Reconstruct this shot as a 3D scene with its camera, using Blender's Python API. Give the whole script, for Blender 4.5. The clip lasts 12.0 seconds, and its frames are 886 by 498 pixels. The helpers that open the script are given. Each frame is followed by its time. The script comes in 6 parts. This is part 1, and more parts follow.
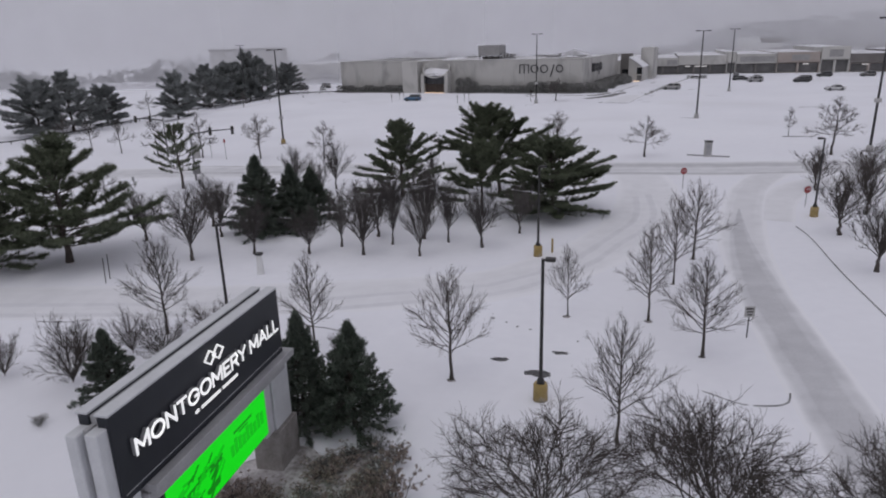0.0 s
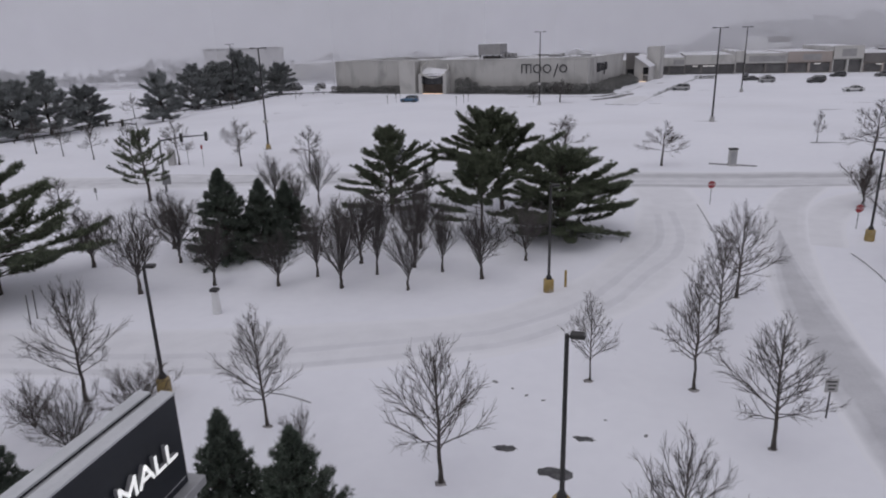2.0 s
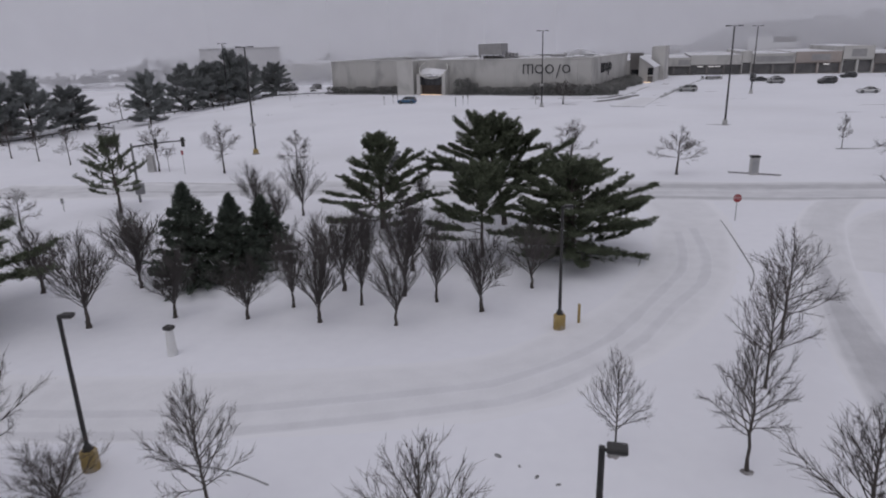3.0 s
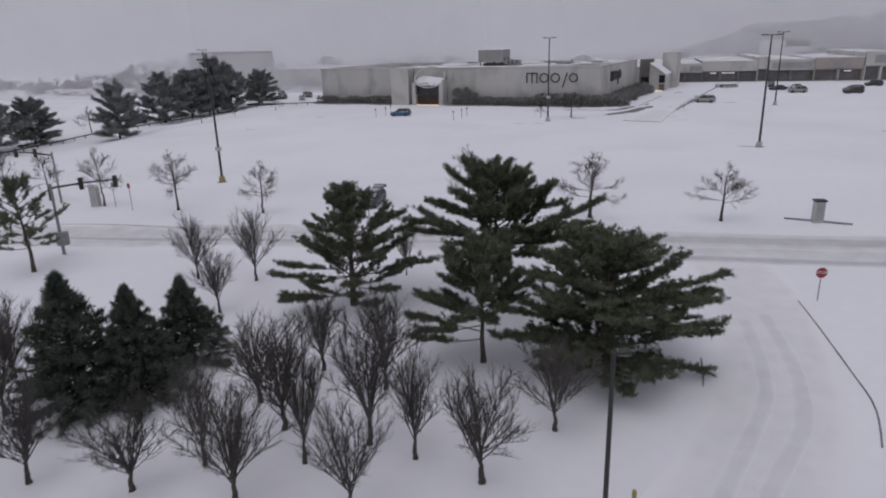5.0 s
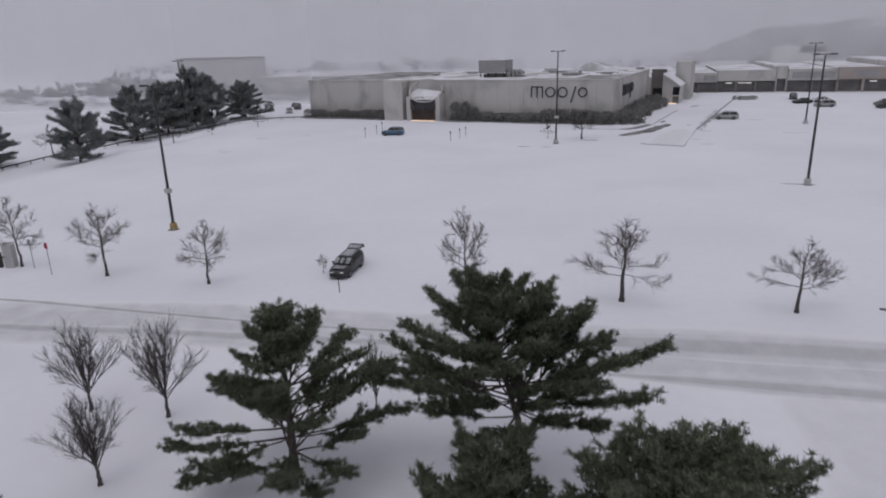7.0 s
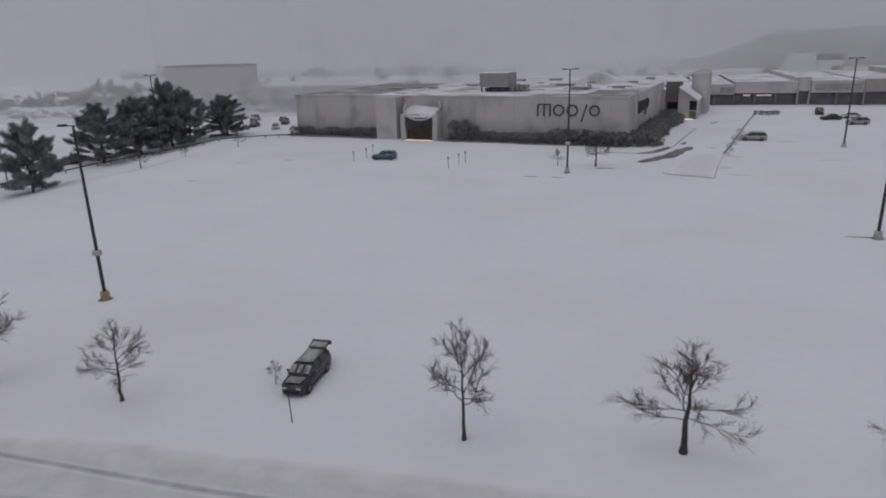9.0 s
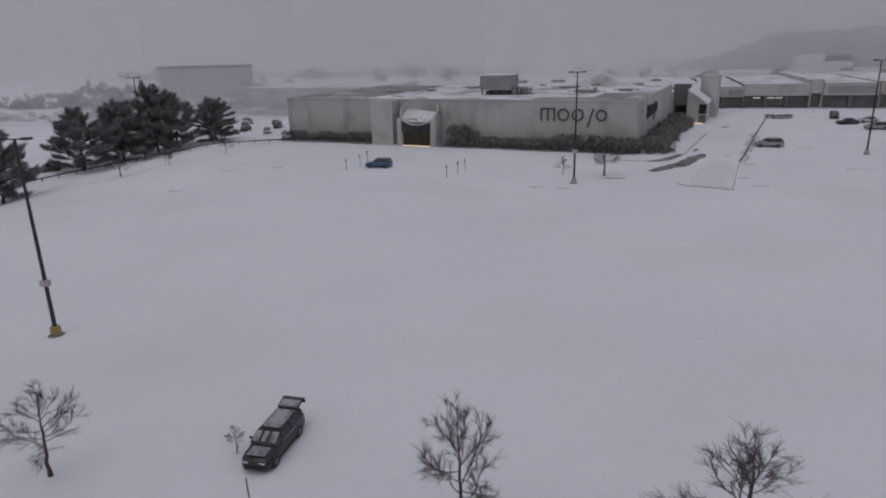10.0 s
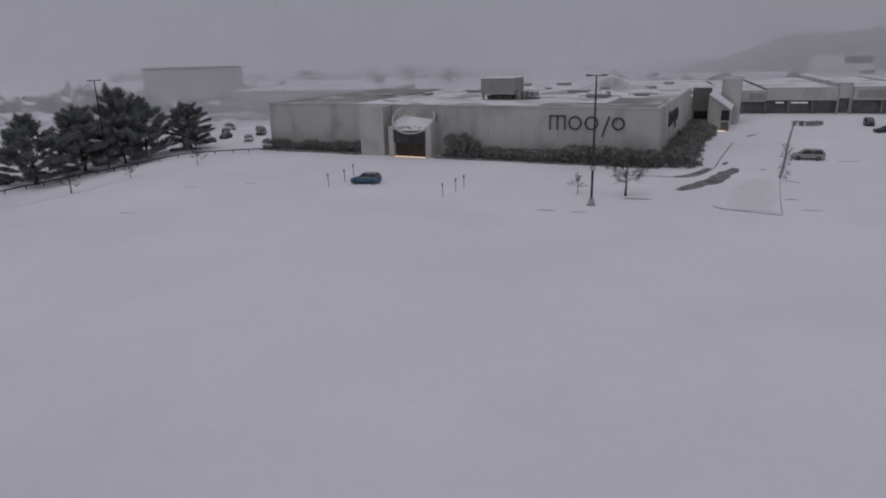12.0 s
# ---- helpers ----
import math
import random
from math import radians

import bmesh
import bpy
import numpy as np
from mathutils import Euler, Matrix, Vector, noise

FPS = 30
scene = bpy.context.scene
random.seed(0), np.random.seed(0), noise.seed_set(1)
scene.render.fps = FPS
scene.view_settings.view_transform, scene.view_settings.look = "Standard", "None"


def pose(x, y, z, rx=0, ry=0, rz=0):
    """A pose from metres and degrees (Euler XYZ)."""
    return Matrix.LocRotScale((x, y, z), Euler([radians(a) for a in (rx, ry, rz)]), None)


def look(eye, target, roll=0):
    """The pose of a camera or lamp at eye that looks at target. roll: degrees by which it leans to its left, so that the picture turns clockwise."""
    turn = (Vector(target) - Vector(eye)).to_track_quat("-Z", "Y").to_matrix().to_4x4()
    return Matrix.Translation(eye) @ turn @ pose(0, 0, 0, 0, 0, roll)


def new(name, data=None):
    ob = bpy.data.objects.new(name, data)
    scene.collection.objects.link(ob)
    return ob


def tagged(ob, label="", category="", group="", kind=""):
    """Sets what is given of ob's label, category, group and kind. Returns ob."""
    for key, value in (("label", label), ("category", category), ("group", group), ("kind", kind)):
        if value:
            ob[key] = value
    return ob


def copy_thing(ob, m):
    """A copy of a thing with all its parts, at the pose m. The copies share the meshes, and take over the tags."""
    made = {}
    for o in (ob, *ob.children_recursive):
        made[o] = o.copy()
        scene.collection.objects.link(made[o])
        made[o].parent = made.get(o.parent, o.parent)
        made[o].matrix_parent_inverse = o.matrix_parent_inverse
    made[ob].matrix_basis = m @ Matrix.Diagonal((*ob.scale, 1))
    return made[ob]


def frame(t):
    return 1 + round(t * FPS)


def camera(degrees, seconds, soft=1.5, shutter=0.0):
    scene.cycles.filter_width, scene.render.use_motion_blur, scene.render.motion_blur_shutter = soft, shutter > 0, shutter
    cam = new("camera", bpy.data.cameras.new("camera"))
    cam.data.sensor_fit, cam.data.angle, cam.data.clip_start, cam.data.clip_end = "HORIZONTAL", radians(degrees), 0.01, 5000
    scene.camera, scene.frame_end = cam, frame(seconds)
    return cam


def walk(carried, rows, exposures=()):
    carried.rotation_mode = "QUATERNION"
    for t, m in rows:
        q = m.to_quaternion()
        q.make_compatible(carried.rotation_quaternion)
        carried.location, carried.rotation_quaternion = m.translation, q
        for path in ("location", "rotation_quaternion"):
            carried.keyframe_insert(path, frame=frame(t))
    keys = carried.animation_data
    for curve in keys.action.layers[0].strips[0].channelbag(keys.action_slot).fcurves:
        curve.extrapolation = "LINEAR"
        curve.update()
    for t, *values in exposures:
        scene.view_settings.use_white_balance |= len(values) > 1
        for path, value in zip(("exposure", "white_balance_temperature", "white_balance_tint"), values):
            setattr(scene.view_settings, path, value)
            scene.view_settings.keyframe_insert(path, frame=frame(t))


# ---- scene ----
cam = camera(68.0, 12.0, soft=1.95, shutter=0.3)
METRES, EYE, TILT, LEAN, TURN = 84.0, 16.0, 0.0, 0.0, 14.5
ROWS = [
    (0.0, 0.0, 0.0, 0.0, -0.49, -17.48, 1.56),
    (0.5, 0.0015, 0.0166, -0.001, -0.48, -17.49, 1.56),
    (1.0, 0.0035, 0.0398, -0.0022, -0.47, -17.49, 1.54),
    (1.5, 0.0053, 0.0688, -0.0032, -0.47, -17.49, 1.54),
    (2.0, 0.007, 0.1026, -0.0045, -0.46, -17.48, 1.55),
    (2.5, 0.0094, 0.1386, -0.0057, -0.45, -17.49, 1.53),
    (3.0, 0.012, 0.1779, -0.0073, -0.44, -17.46, 1.51),
    (5.0, 0.0231, 0.3507, 0.0084, -0.42, -17.37, 1.5),
    (5.5, 0.0263, 0.3963, 0.0152, -0.41, -17.34, 1.51),
    (6.0, 0.0295, 0.4423, 0.0217, -0.39, -17.32, 1.52),
    (6.5, 0.0327, 0.4892, 0.0281, -0.38, -17.31, 1.51),
    (7.0, 0.0353, 0.5364, 0.0353, -0.38, -17.31, 1.49),
    (7.5, 0.0379, 0.5829, 0.042, -0.37, -17.28, 1.5),
    (9.5, 0.0468, 0.7663, 0.0641, -0.34, -17.13, 1.48),
    (10.0, 0.049, 0.8115, 0.0633, -0.35, -17.12, 1.47),
    (10.5, 0.0512, 0.8565, 0.0623, -0.34, -17.08, 1.47),
    (11.0, 0.0531, 0.902, 0.0618, -0.34, -17.07, 1.45),
    (11.5, 0.0558, 0.9482, 0.0594, -0.32, -17.0, 1.43),
    (12.0, 0.0584, 0.9932, 0.0585, -0.3, -16.98, 1.41),
]
walk(cam, [(t, pose(0, 0, EYE, TILT, LEAN, TURN) @ pose(METRES * x, METRES * y, METRES * z, 90 + pitch, roll, yaw)) for t, x, y, z, yaw, pitch, roll in ROWS], exposures=[(0.0, 0.03), (2.0, 0.0), (3.0, -0.06), (5.0, 0.01), (6.0, 0.04), (7.5, -0.08), (9.5, -0.4), (12.0, -0.5)])

# ---- world, sun and exposure ----
world = bpy.data.worlds.new("overcast_sky")
scene.world = world
world.use_nodes = True
wn, wl = world.node_tree.nodes, world.node_tree.links
wn.clear()
w_out = wn.new("ShaderNodeOutputWorld")
w_bg = wn.new("ShaderNodeBackground")
w_sky = wn.new("ShaderNodeTexSky")
w_sky.sky_type, w_sky.sun_disc = "NISHITA", False
w_sky.sun_elevation, w_sky.sun_rotation = radians(38), radians(200)
w_sky.dust_density = 6.0
w_hsv = wn.new("ShaderNodeHueSaturation")
w_hsv.inputs["Saturation"].default_value = 0.08
w_hsv.inputs["Value"].default_value = 0.06
wl.new(w_sky.outputs[0], w_hsv.inputs["Color"])
# a closed snow-cloud layer: dim at the misty horizon, brighter overhead
w_co = wn.new("ShaderNodeTexCoord")
w_sep = wn.new("ShaderNodeSeparateXYZ")
wl.new(w_co.outputs["Generated"], w_sep.inputs[0])
w_ramp = wn.new("ShaderNodeValToRGB")
els = w_ramp.color_ramp.elements
els[0].position, els[0].color = 0.0, (0.290, 0.287, 0.320, 1)
els[1].position, els[1].color = 1.0, (0.52, 0.515, 0.585, 1)
for pos, col in ((0.03, (0.325, 0.321, 0.358, 1)), (0.10, (0.425, 0.430, 0.478, 1)), (0.45, (0.48, 0.475, 0.535, 1))):
    e = els.new(pos)
    e.color = col
wl.new(w_sep.outputs["Z"], w_ramp.inputs[0])
w_noise = wn.new("ShaderNodeTexNoise")
w_noise.inputs["Scale"].default_value, w_noise.inputs["Detail"].default_value = 3.0, 4.0
wl.new(w_co.outputs["Generated"], w_noise.inputs["Vector"])
w_map = wn.new("ShaderNodeMapRange")
w_map.inputs["To Min"].default_value, w_map.inputs["To Max"].default_value = 0.93, 1.07
wl.new(w_noise.outputs["Fac"], w_map.inputs["Value"])
w_mul = wn.new("ShaderNodeMixRGB")
w_mul.blend_type, w_mul.inputs[0].default_value = "MULTIPLY", 1.0
wl.new(w_ramp.outputs[0], w_mul.inputs[1])
wl.new(w_map.outputs[0], w_mul.inputs[2])
w_mix = wn.new("ShaderNodeMixRGB")
w_mix.inputs[0].default_value = 0.92
wl.new(w_hsv.outputs[0], w_mix.inputs[1])
wl.new(w_mul.outputs[0], w_mix.inputs[2])
wl.new(w_mix.outputs[0], w_bg.inputs["Color"])
w_bg.inputs["Strength"].default_value = 1.0
wl.new(w_bg.outputs[0], w_out.inputs["Surface"])

sun = new("sun", bpy.data.lights.new("sun", "SUN"))
sun.data.energy, sun.data.angle, sun.data.color = 0.35, radians(40), (1.0, 0.98, 0.95)
sun.matrix_world = look((0, 0, 100), (12, 22, 0))


# ---- materials ----
def mat(name, a, b, scale=1.0, rough=0.8, bump=0.3, fine=20.0, metal=0.0, island=0.0, obrand=0.0, dist=0.02, stain=None, stain_scale=0.15, glow=None, spec=0.4, streak=0.0):
    """Two colours mixed by a coarse and a fine noise, with relief; island or obrand: how far single pieces differ in brightness."""
    m = bpy.data.materials.new(name)
    m.use_nodes = True
    n, l = m.node_tree.nodes, m.node_tree.links
    p = n["Principled BSDF"]
    p.inputs["Roughness"].default_value, p.inputs["Metallic"].default_value = rough, metal
    p.inputs["Specular IOR Level"].default_value = spec
    co = n.new("ShaderNodeTexCoord")
    n1, n2 = n.new("ShaderNodeTexNoise"), n.new("ShaderNodeTexNoise")
    for t, s, d in ((n1, scale, 5), (n2, fine, 3)):
        t.inputs["Scale"].default_value, t.inputs["Detail"].default_value = s, d
        l.new(co.outputs["Object"], t.inputs["Vector"])
    add = n.new("ShaderNodeMath")
    add.operation = "MULTIPLY_ADD"
    l.new(n2.outputs["Fac"], add.inputs[0])
    add.inputs[1].default_value = 0.5
    l.new(n1.outputs["Fac"], add.inputs[2])
    rmp = n.new("ShaderNodeMapRange")
    rmp.inputs["From Min"].default_value, rmp.inputs["From Max"].default_value = 0.5, 1.0
    l.new(add.outputs[0], rmp.inputs["Value"])
    mix = n.new("ShaderNodeMixRGB")
    mix.inputs[1].default_value, mix.inputs[2].default_value = (*a, 1), (*b, 1)
    l.new(rmp.outputs[0], mix.inputs[0])
    col = mix.outputs[0]
    if stain:
        n3, r3, mx = n.new("ShaderNodeTexNoise"), n.new("ShaderNodeMapRange"), n.new("ShaderNodeMixRGB")
        n3.inputs["Scale"].default_value, n3.inputs["Detail"].default_value = stain_scale, 6
        if streak:
            # run-down stains, drawn out along z over the whole wall
            geo, mp = n.new("ShaderNodeNewGeometry"), n.new("ShaderNodeMapping")
            mp.inputs["Scale"].default_value = (1, 1, streak)
            l.new(geo.outputs["Position"], mp.inputs["Vector"])
            l.new(mp.outputs[0], n3.inputs["Vector"])
            n3.inputs["Distortion"].default_value = 0.6
        else:
            l.new(co.outputs["Object"], n3.inputs["Vector"])
        r3.inputs["From Min"].default_value, r3.inputs["From Max"].default_value = 0.5, 0.72
        l.new(n3.outputs["Fac"], r3.inputs["Value"])
        l.new(r3.outputs[0], mx.inputs[0])
        l.new(col, mx.inputs[1])
        mx.inputs[2].default_value = (*stain, 1)
        col = mx.outputs[0]
    for amount, node, socket in ((island, "ShaderNodeNewGeometry", "Random Per Island"), (obrand, "ShaderNodeObjectInfo", "Random")):
        if amount:
            g, r, h = n.new(node), n.new("ShaderNodeMapRange"), n.new("ShaderNodeHueSaturation")
            r.inputs["To Min"].default_value, r.inputs["To Max"].default_value = 1 - amount, 1 + amount
            l.new(g.outputs[socket], r.inputs["Value"])
            l.new(r.outputs[0], h.inputs["Value"])
            l.new(col, h.inputs["Color"])
            col = h.outputs[0]
    l.new(col, p.inputs["Base Color"])
    if bump:
        bp = n.new("ShaderNodeBump")
        bp.inputs["Strength"].default_value, bp.inputs["Distance"].default_value = bump, dist
        l.new(add.outputs[0], bp.inputs["Height"])
        l.new(bp.outputs[0], p.inputs["Normal"])
    if glow:
        p.inputs["Emission Color"].default_value = (*glow[0], 1)
        p.inputs["Emission Strength"].default_value = glow[1]
    return m


def slush_mat(name, a, b, edge=(0.36, 0.54)):
    """Driven snow on a lane: grey in ragged wheel tracks, white again at the sides (the map's x runs across the lane)."""
    m = mat(name, a, b, scale=0.7, fine=9.0, rough=0.75, bump=0.5, dist=0.03)
    n, l = m.node_tree.nodes, m.node_tree.links
    p = n["Principled BSDF"]
    src = p.inputs["Base Color"].links[0].from_socket
    uv, sep = n.new("ShaderNodeUVMap"), n.new("ShaderNodeSeparateXYZ")
    l.new(uv.outputs[0], sep.inputs[0])
    no, co = n.new("ShaderNodeTexNoise"), n.new("ShaderNodeTexCoord")
    no.inputs["Scale"].default_value, no.inputs["Detail"].default_value = 0.35, 6
    l.new(co.outputs["Object"], no.inputs["Vector"])
    k = n.new("ShaderNodeMath")
    k.operation = "SUBTRACT"
    l.new(sep.outputs["X"], k.inputs[0])
    k.inputs[1].default_value = 0.5
    ab = n.new("ShaderNodeMath")
    ab.operation = "ABSOLUTE"
    l.new(k.outputs[0], ab.inputs[0])
    sm = n.new("ShaderNodeMath")
    sm.operation = "MULTIPLY_ADD"
    l.new(no.outputs["Fac"], sm.inputs[0])
    sm.inputs[1].default_value = 0.22
    l.new(ab.outputs[0], sm.inputs[2])
    wv = n.new("ShaderNodeMath")
    wv.operation = "SINE"
    fr = n.new("ShaderNodeMath")
    fr.operation = "MULTIPLY_ADD"
    l.new(sep.outputs["X"], fr.inputs[0])
    fr.inputs[1].default_value = 27.0
    l.new(no.outputs["Fac"], fr.inputs[2])
    l.new(fr.outputs[0], wv.inputs[0])
    s2 = n.new("ShaderNodeMath")
    s2.operation = "MULTIPLY_ADD"
    l.new(wv.outputs[0], s2.inputs[0])
    s2.inputs[1].default_value = 0.035
    l.new(sm.outputs[0], s2.inputs[2])
    r = n.new("ShaderNodeMapRange")
    r.inputs["From Min"].default_value, r.inputs["From Max"].default_value = edge
    l.new(s2.outputs[0], r.inputs["Value"])
    mx = n.new("ShaderNodeMixRGB")
    l.new(r.outputs[0], mx.inputs[0])
    l.new(src, mx.inputs[1])
    mx.inputs[2].default_value = (0.80, 0.80, 0.84, 1)
    l.new(mx.outputs[0], p.inputs["Base Color"])
    return m


SNOW = mat("snow", (0.775, 0.778, 0.835), (0.835, 0.838, 0.89), scale=0.05, fine=1.3, rough=0.85, bump=0.35, dist=0.06, stain=(0.745, 0.745, 0.79), stain_scale=0.035)
ROOF_SNOW = mat("roof_snow", (0.68, 0.68, 0.72), (0.84, 0.84, 0.88), scale=0.08, fine=1.5, rough=0.85, bump=0.3, dist=0.05, stain=(0.40, 0.397, 0.40), stain_scale=0.11)
SLUSH = slush_mat("driven_snow", (0.47, 0.47, 0.50), (0.58, 0.58, 0.61), (0.34, 0.58))
RING = slush_mat("ring_road_snow", (0.57, 0.57, 0.60), (0.69, 0.69, 0.72))
WET = mat("wet_asphalt", (0.035, 0.035, 0.037), (0.12, 0.12, 0.125), scale=3.0, fine=12, rough=0.6, bump=0.4)
EXIT_END = slush_mat("lightly_driven_snow", (0.64, 0.64, 0.67), (0.72, 0.72, 0.755))
FURROW = slush_mat("slush_furrow", (0.34, 0.34, 0.35), (0.52, 0.52, 0.54), (0.16, 0.56))
RUT = slush_mat("ring_road_rut", (0.45, 0.45, 0.475), (0.57, 0.57, 0.595), (0.24, 0.60))
FAINT = slush_mat("faintly_driven_snow", (0.70, 0.70, 0.735), (0.77, 0.77, 0.805))
TRACK = slush_mat("light_tracks", (0.63, 0.63, 0.665), (0.72, 0.72, 0.76))
ROOF_BARE = mat("bare_roof_membrane", (0.22, 0.217, 0.212), (0.34, 0.335, 0.33), scale=0.15, fine=1.2, rough=0.9, bump=0.2, stain=(0.60, 0.60, 0.63), stain_scale=0.14)
SHOP_LIGHT = mat("lit_shop_sign", (0.8, 0.78, 0.76), (0.8, 0.78, 0.76), rough=0.5, bump=0.0, glow=((1.0, 0.93, 0.9), 0.2))
BARK = mat("bark", (0.045, 0.038, 0.034), (0.10, 0.088, 0.08), scale=3.0, fine=30, rough=0.9, bump=0.7, obrand=0.15)
TWIG = mat("twigs", (0.046, 0.039, 0.036), (0.094, 0.081, 0.075), scale=2.0, fine=20, rough=0.9, bump=0.0, island=0.3, obrand=0.2)
HEDGE_TWIG = mat("hedge_twigs", (0.055, 0.050, 0.049), (0.112, 0.101, 0.098), scale=2.0, fine=20, rough=0.9, bump=0.0, island=0.3, obrand=0.2)
PINE_BARK = mat("pine_bark", (0.05, 0.042, 0.038), (0.12, 0.10, 0.09), scale=2.0, fine=14, rough=0.95, bump=0.9)
NEEDLE = mat("pine_needles", (0.078, 0.093, 0.062), (0.162, 0.184, 0.126), scale=0.6, fine=6, rough=0.7, bump=0.0, island=0.4, obrand=0.12, spec=0.2)
SPRUCE = mat("spruce_needles", (0.060, 0.076, 0.062), (0.134, 0.156, 0.128), scale=0.8, fine=8, rough=0.7, bump=0.0, island=0.4, obrand=0.15, spec=0.2)
# needle green paled to grey: the distance haze is painted into the colour
FAR_NEEDLE = mat("hazed_far_needles", (0.15, 0.162, 0.162), (0.28, 0.294, 0.294), scale=0.5, fine=4, rough=0.8, bump=0.0, island=0.35, obrand=0.12, spec=0.2)
DRY = mat("dry_seed_heads", (0.16, 0.128, 0.11), (0.36, 0.30, 0.27), scale=1.5, fine=9, rough=0.95, bump=0.0, island=0.4)
BUSH = mat("evergreen_bush_leaves", (0.14, 0.14, 0.135), (0.29, 0.287, 0.278), scale=1.0, fine=8, rough=0.85, bump=0.0, island=0.4)
MULCH = mat("mulch_and_dry_grass", (0.11, 0.092, 0.082), (0.62, 0.60, 0.61), scale=0.9, fine=5, rough=0.95, bump=0.8, dist=0.06)
POLE = mat("dark_bronze_paint", (0.022, 0.021, 0.022), (0.045, 0.043, 0.043), scale=1.5, fine=14, rough=0.5, bump=0.1)
GALV = mat("galvanised_steel", (0.20, 0.20, 0.205), (0.32, 0.32, 0.33), scale=2.0, fine=16, rough=0.5, bump=0.1, metal=0.3)
YELLOW = mat("worn_yellow_concrete", (0.27, 0.195, 0.075), (0.42, 0.31, 0.13), scale=2.5, fine=18, rough=0.85, bump=0.5, stain=(0.36, 0.34, 0.32), stain_scale=1.2)
CONC = mat("pale_concrete", (0.36, 0.355, 0.35), (0.50, 0.49, 0.485), scale=1.2, fine=14, rough=0.9, bump=0.4)
KERB = mat("wet_kerb", (0.13, 0.13, 0.135), (0.30, 0.30, 0.31), scale=1.5, fine=10, rough=0.8, bump=0.5)
FACADE = mat("beige_aggregate_panel", (0.45, 0.44, 0.422), (0.52, 0.51, 0.492), scale=0.10, fine=6.0, rough=0.9, bump=0.4, stain=(0.29, 0.282, 0.274), stain_scale=0.16, obrand=0.03, streak=0.6)
PALE_WALL = mat("pale_stone_wall", (0.47, 0.46, 0.44), (0.55, 0.54, 0.52), scale=0.15, fine=6.0, rough=0.9, bump=0.3, stain=(0.33, 0.32, 0.31), stain_scale=0.22, streak=0.4)
DARK_WALL = mat("dark_brown_wall", (0.13, 0.12, 0.116), (0.20, 0.188, 0.182), scale=0.2, fine=5.0, rough=0.85, bump=0.3)
BRICK = mat("tan_brick_front", (0.33, 0.285, 0.262), (0.41, 0.365, 0.34), scale=0.3, fine=8.0, rough=0.9, bump=0.4)
STEEL = mat("roof_unit_sheet", (0.27, 0.265, 0.265), (0.37, 0.365, 0.365), scale=0.4, fine=5.0, rough=0.6, bump=0.2)
SIGN_BLACK = mat("black_sign_panel", (0.010, 0.012, 0.017), (0.017, 0.020, 0.027), scale=0.8, fine=12, rough=0.45, bump=0.05)
SIGN_GREY = mat("grey_sign_metal", (0.30, 0.30, 0.31), (0.40, 0.40, 0.41), scale=1.0, fine=10, rough=0.5, bump=0.1)
SIGN_PALE = mat("pale_sign_panel", (0.50, 0.51, 0.53), (0.60, 0.61, 0.63), scale=1.0, fine=10, rough=0.5, bump=0.1)
STONE = mat("sign_base_stone", (0.20, 0.185, 0.175), (0.33, 0.31, 0.30), scale=2.0, fine=12, rough=0.9, bump=0.6)
LETTER = mat("lit_white_letter", (0.85, 0.85, 0.85), (0.9, 0.9, 0.9), rough=0.4, bump=0.0, glow=((1, 1, 1), 0.55))
LETTER_SIDE = mat("letter_return", (0.22, 0.22, 0.23), (0.3, 0.3, 0.31), rough=0.5, bump=0.0)
STORE_LETTER = mat("dark_store_letter", (0.05, 0.05, 0.055), (0.08, 0.08, 0.085), rough=0.5, bump=0.0)
LED = mat("green_led_screen", (0.0, 0.10, 0.0), (0.0, 0.14, 0.0), scale=8, fine=40, rough=0.4, bump=0.0, glow=((0.004, 0.80, 0.010), 0.74))
LED_DARK = mat("dim_green_led", (0.0, 0.05, 0.0), (0.0, 0.08, 0.0), scale=8, fine=40, rough=0.4, bump=0.0, glow=((0.003, 0.22, 0.006), 0.75))
LED_MID = mat("mid_green_led", (0.0, 0.05, 0.0), (0.0, 0.08, 0.0), scale=8, fine=40, rough=0.4, bump=0.0, glow=((0.003, 0.52, 0.008), 0.8))
GLASS = mat("dark_glazing", (0.012, 0.013, 0.015), (0.03, 0.03, 0.033), scale=0.5, fine=4, rough=0.12, bump=0.0, spec=0.6)
DOOR_GLASS = mat("warm_dark_glazing", (0.035, 0.024, 0.018), (0.07, 0.05, 0.038), scale=0.8, fine=5, rough=0.3, bump=0.0)
SHOP_GLASS = mat("shop_glazing", (0.09, 0.088, 0.088), (0.17, 0.165, 0.165), scale=0.3, fine=3, rough=0.25, bump=0.0)
WHITE = mat("white_paint", (0.66, 0.66, 0.66), (0.76, 0.76, 0.76), scale=1.0, fine=10, rough=0.6, bump=0.1)
RED = mat("sign_red", (0.24, 0.022, 0.03), (0.32, 0.035, 0.042), scale=3, fine=20, rough=0.5, bump=0.0)
SIGNAL_YELLOW = mat("signal_housing", (0.030, 0.029, 0.024), (0.055, 0.052, 0.042), scale=3, fine=20, rough=0.6, bump=0.0)
TYRE = mat("tyre_rubber", (0.012, 0.012, 0.012), (0.022, 0.022, 0.022), scale=4, fine=30, rough=0.9, bump=0.2)
RIM = mat("alloy_rim", (0.14, 0.14, 0.145), (0.22, 0.22, 0.225), scale=4, fine=30, rough=0.35, metal=0.7, bump=0.0)
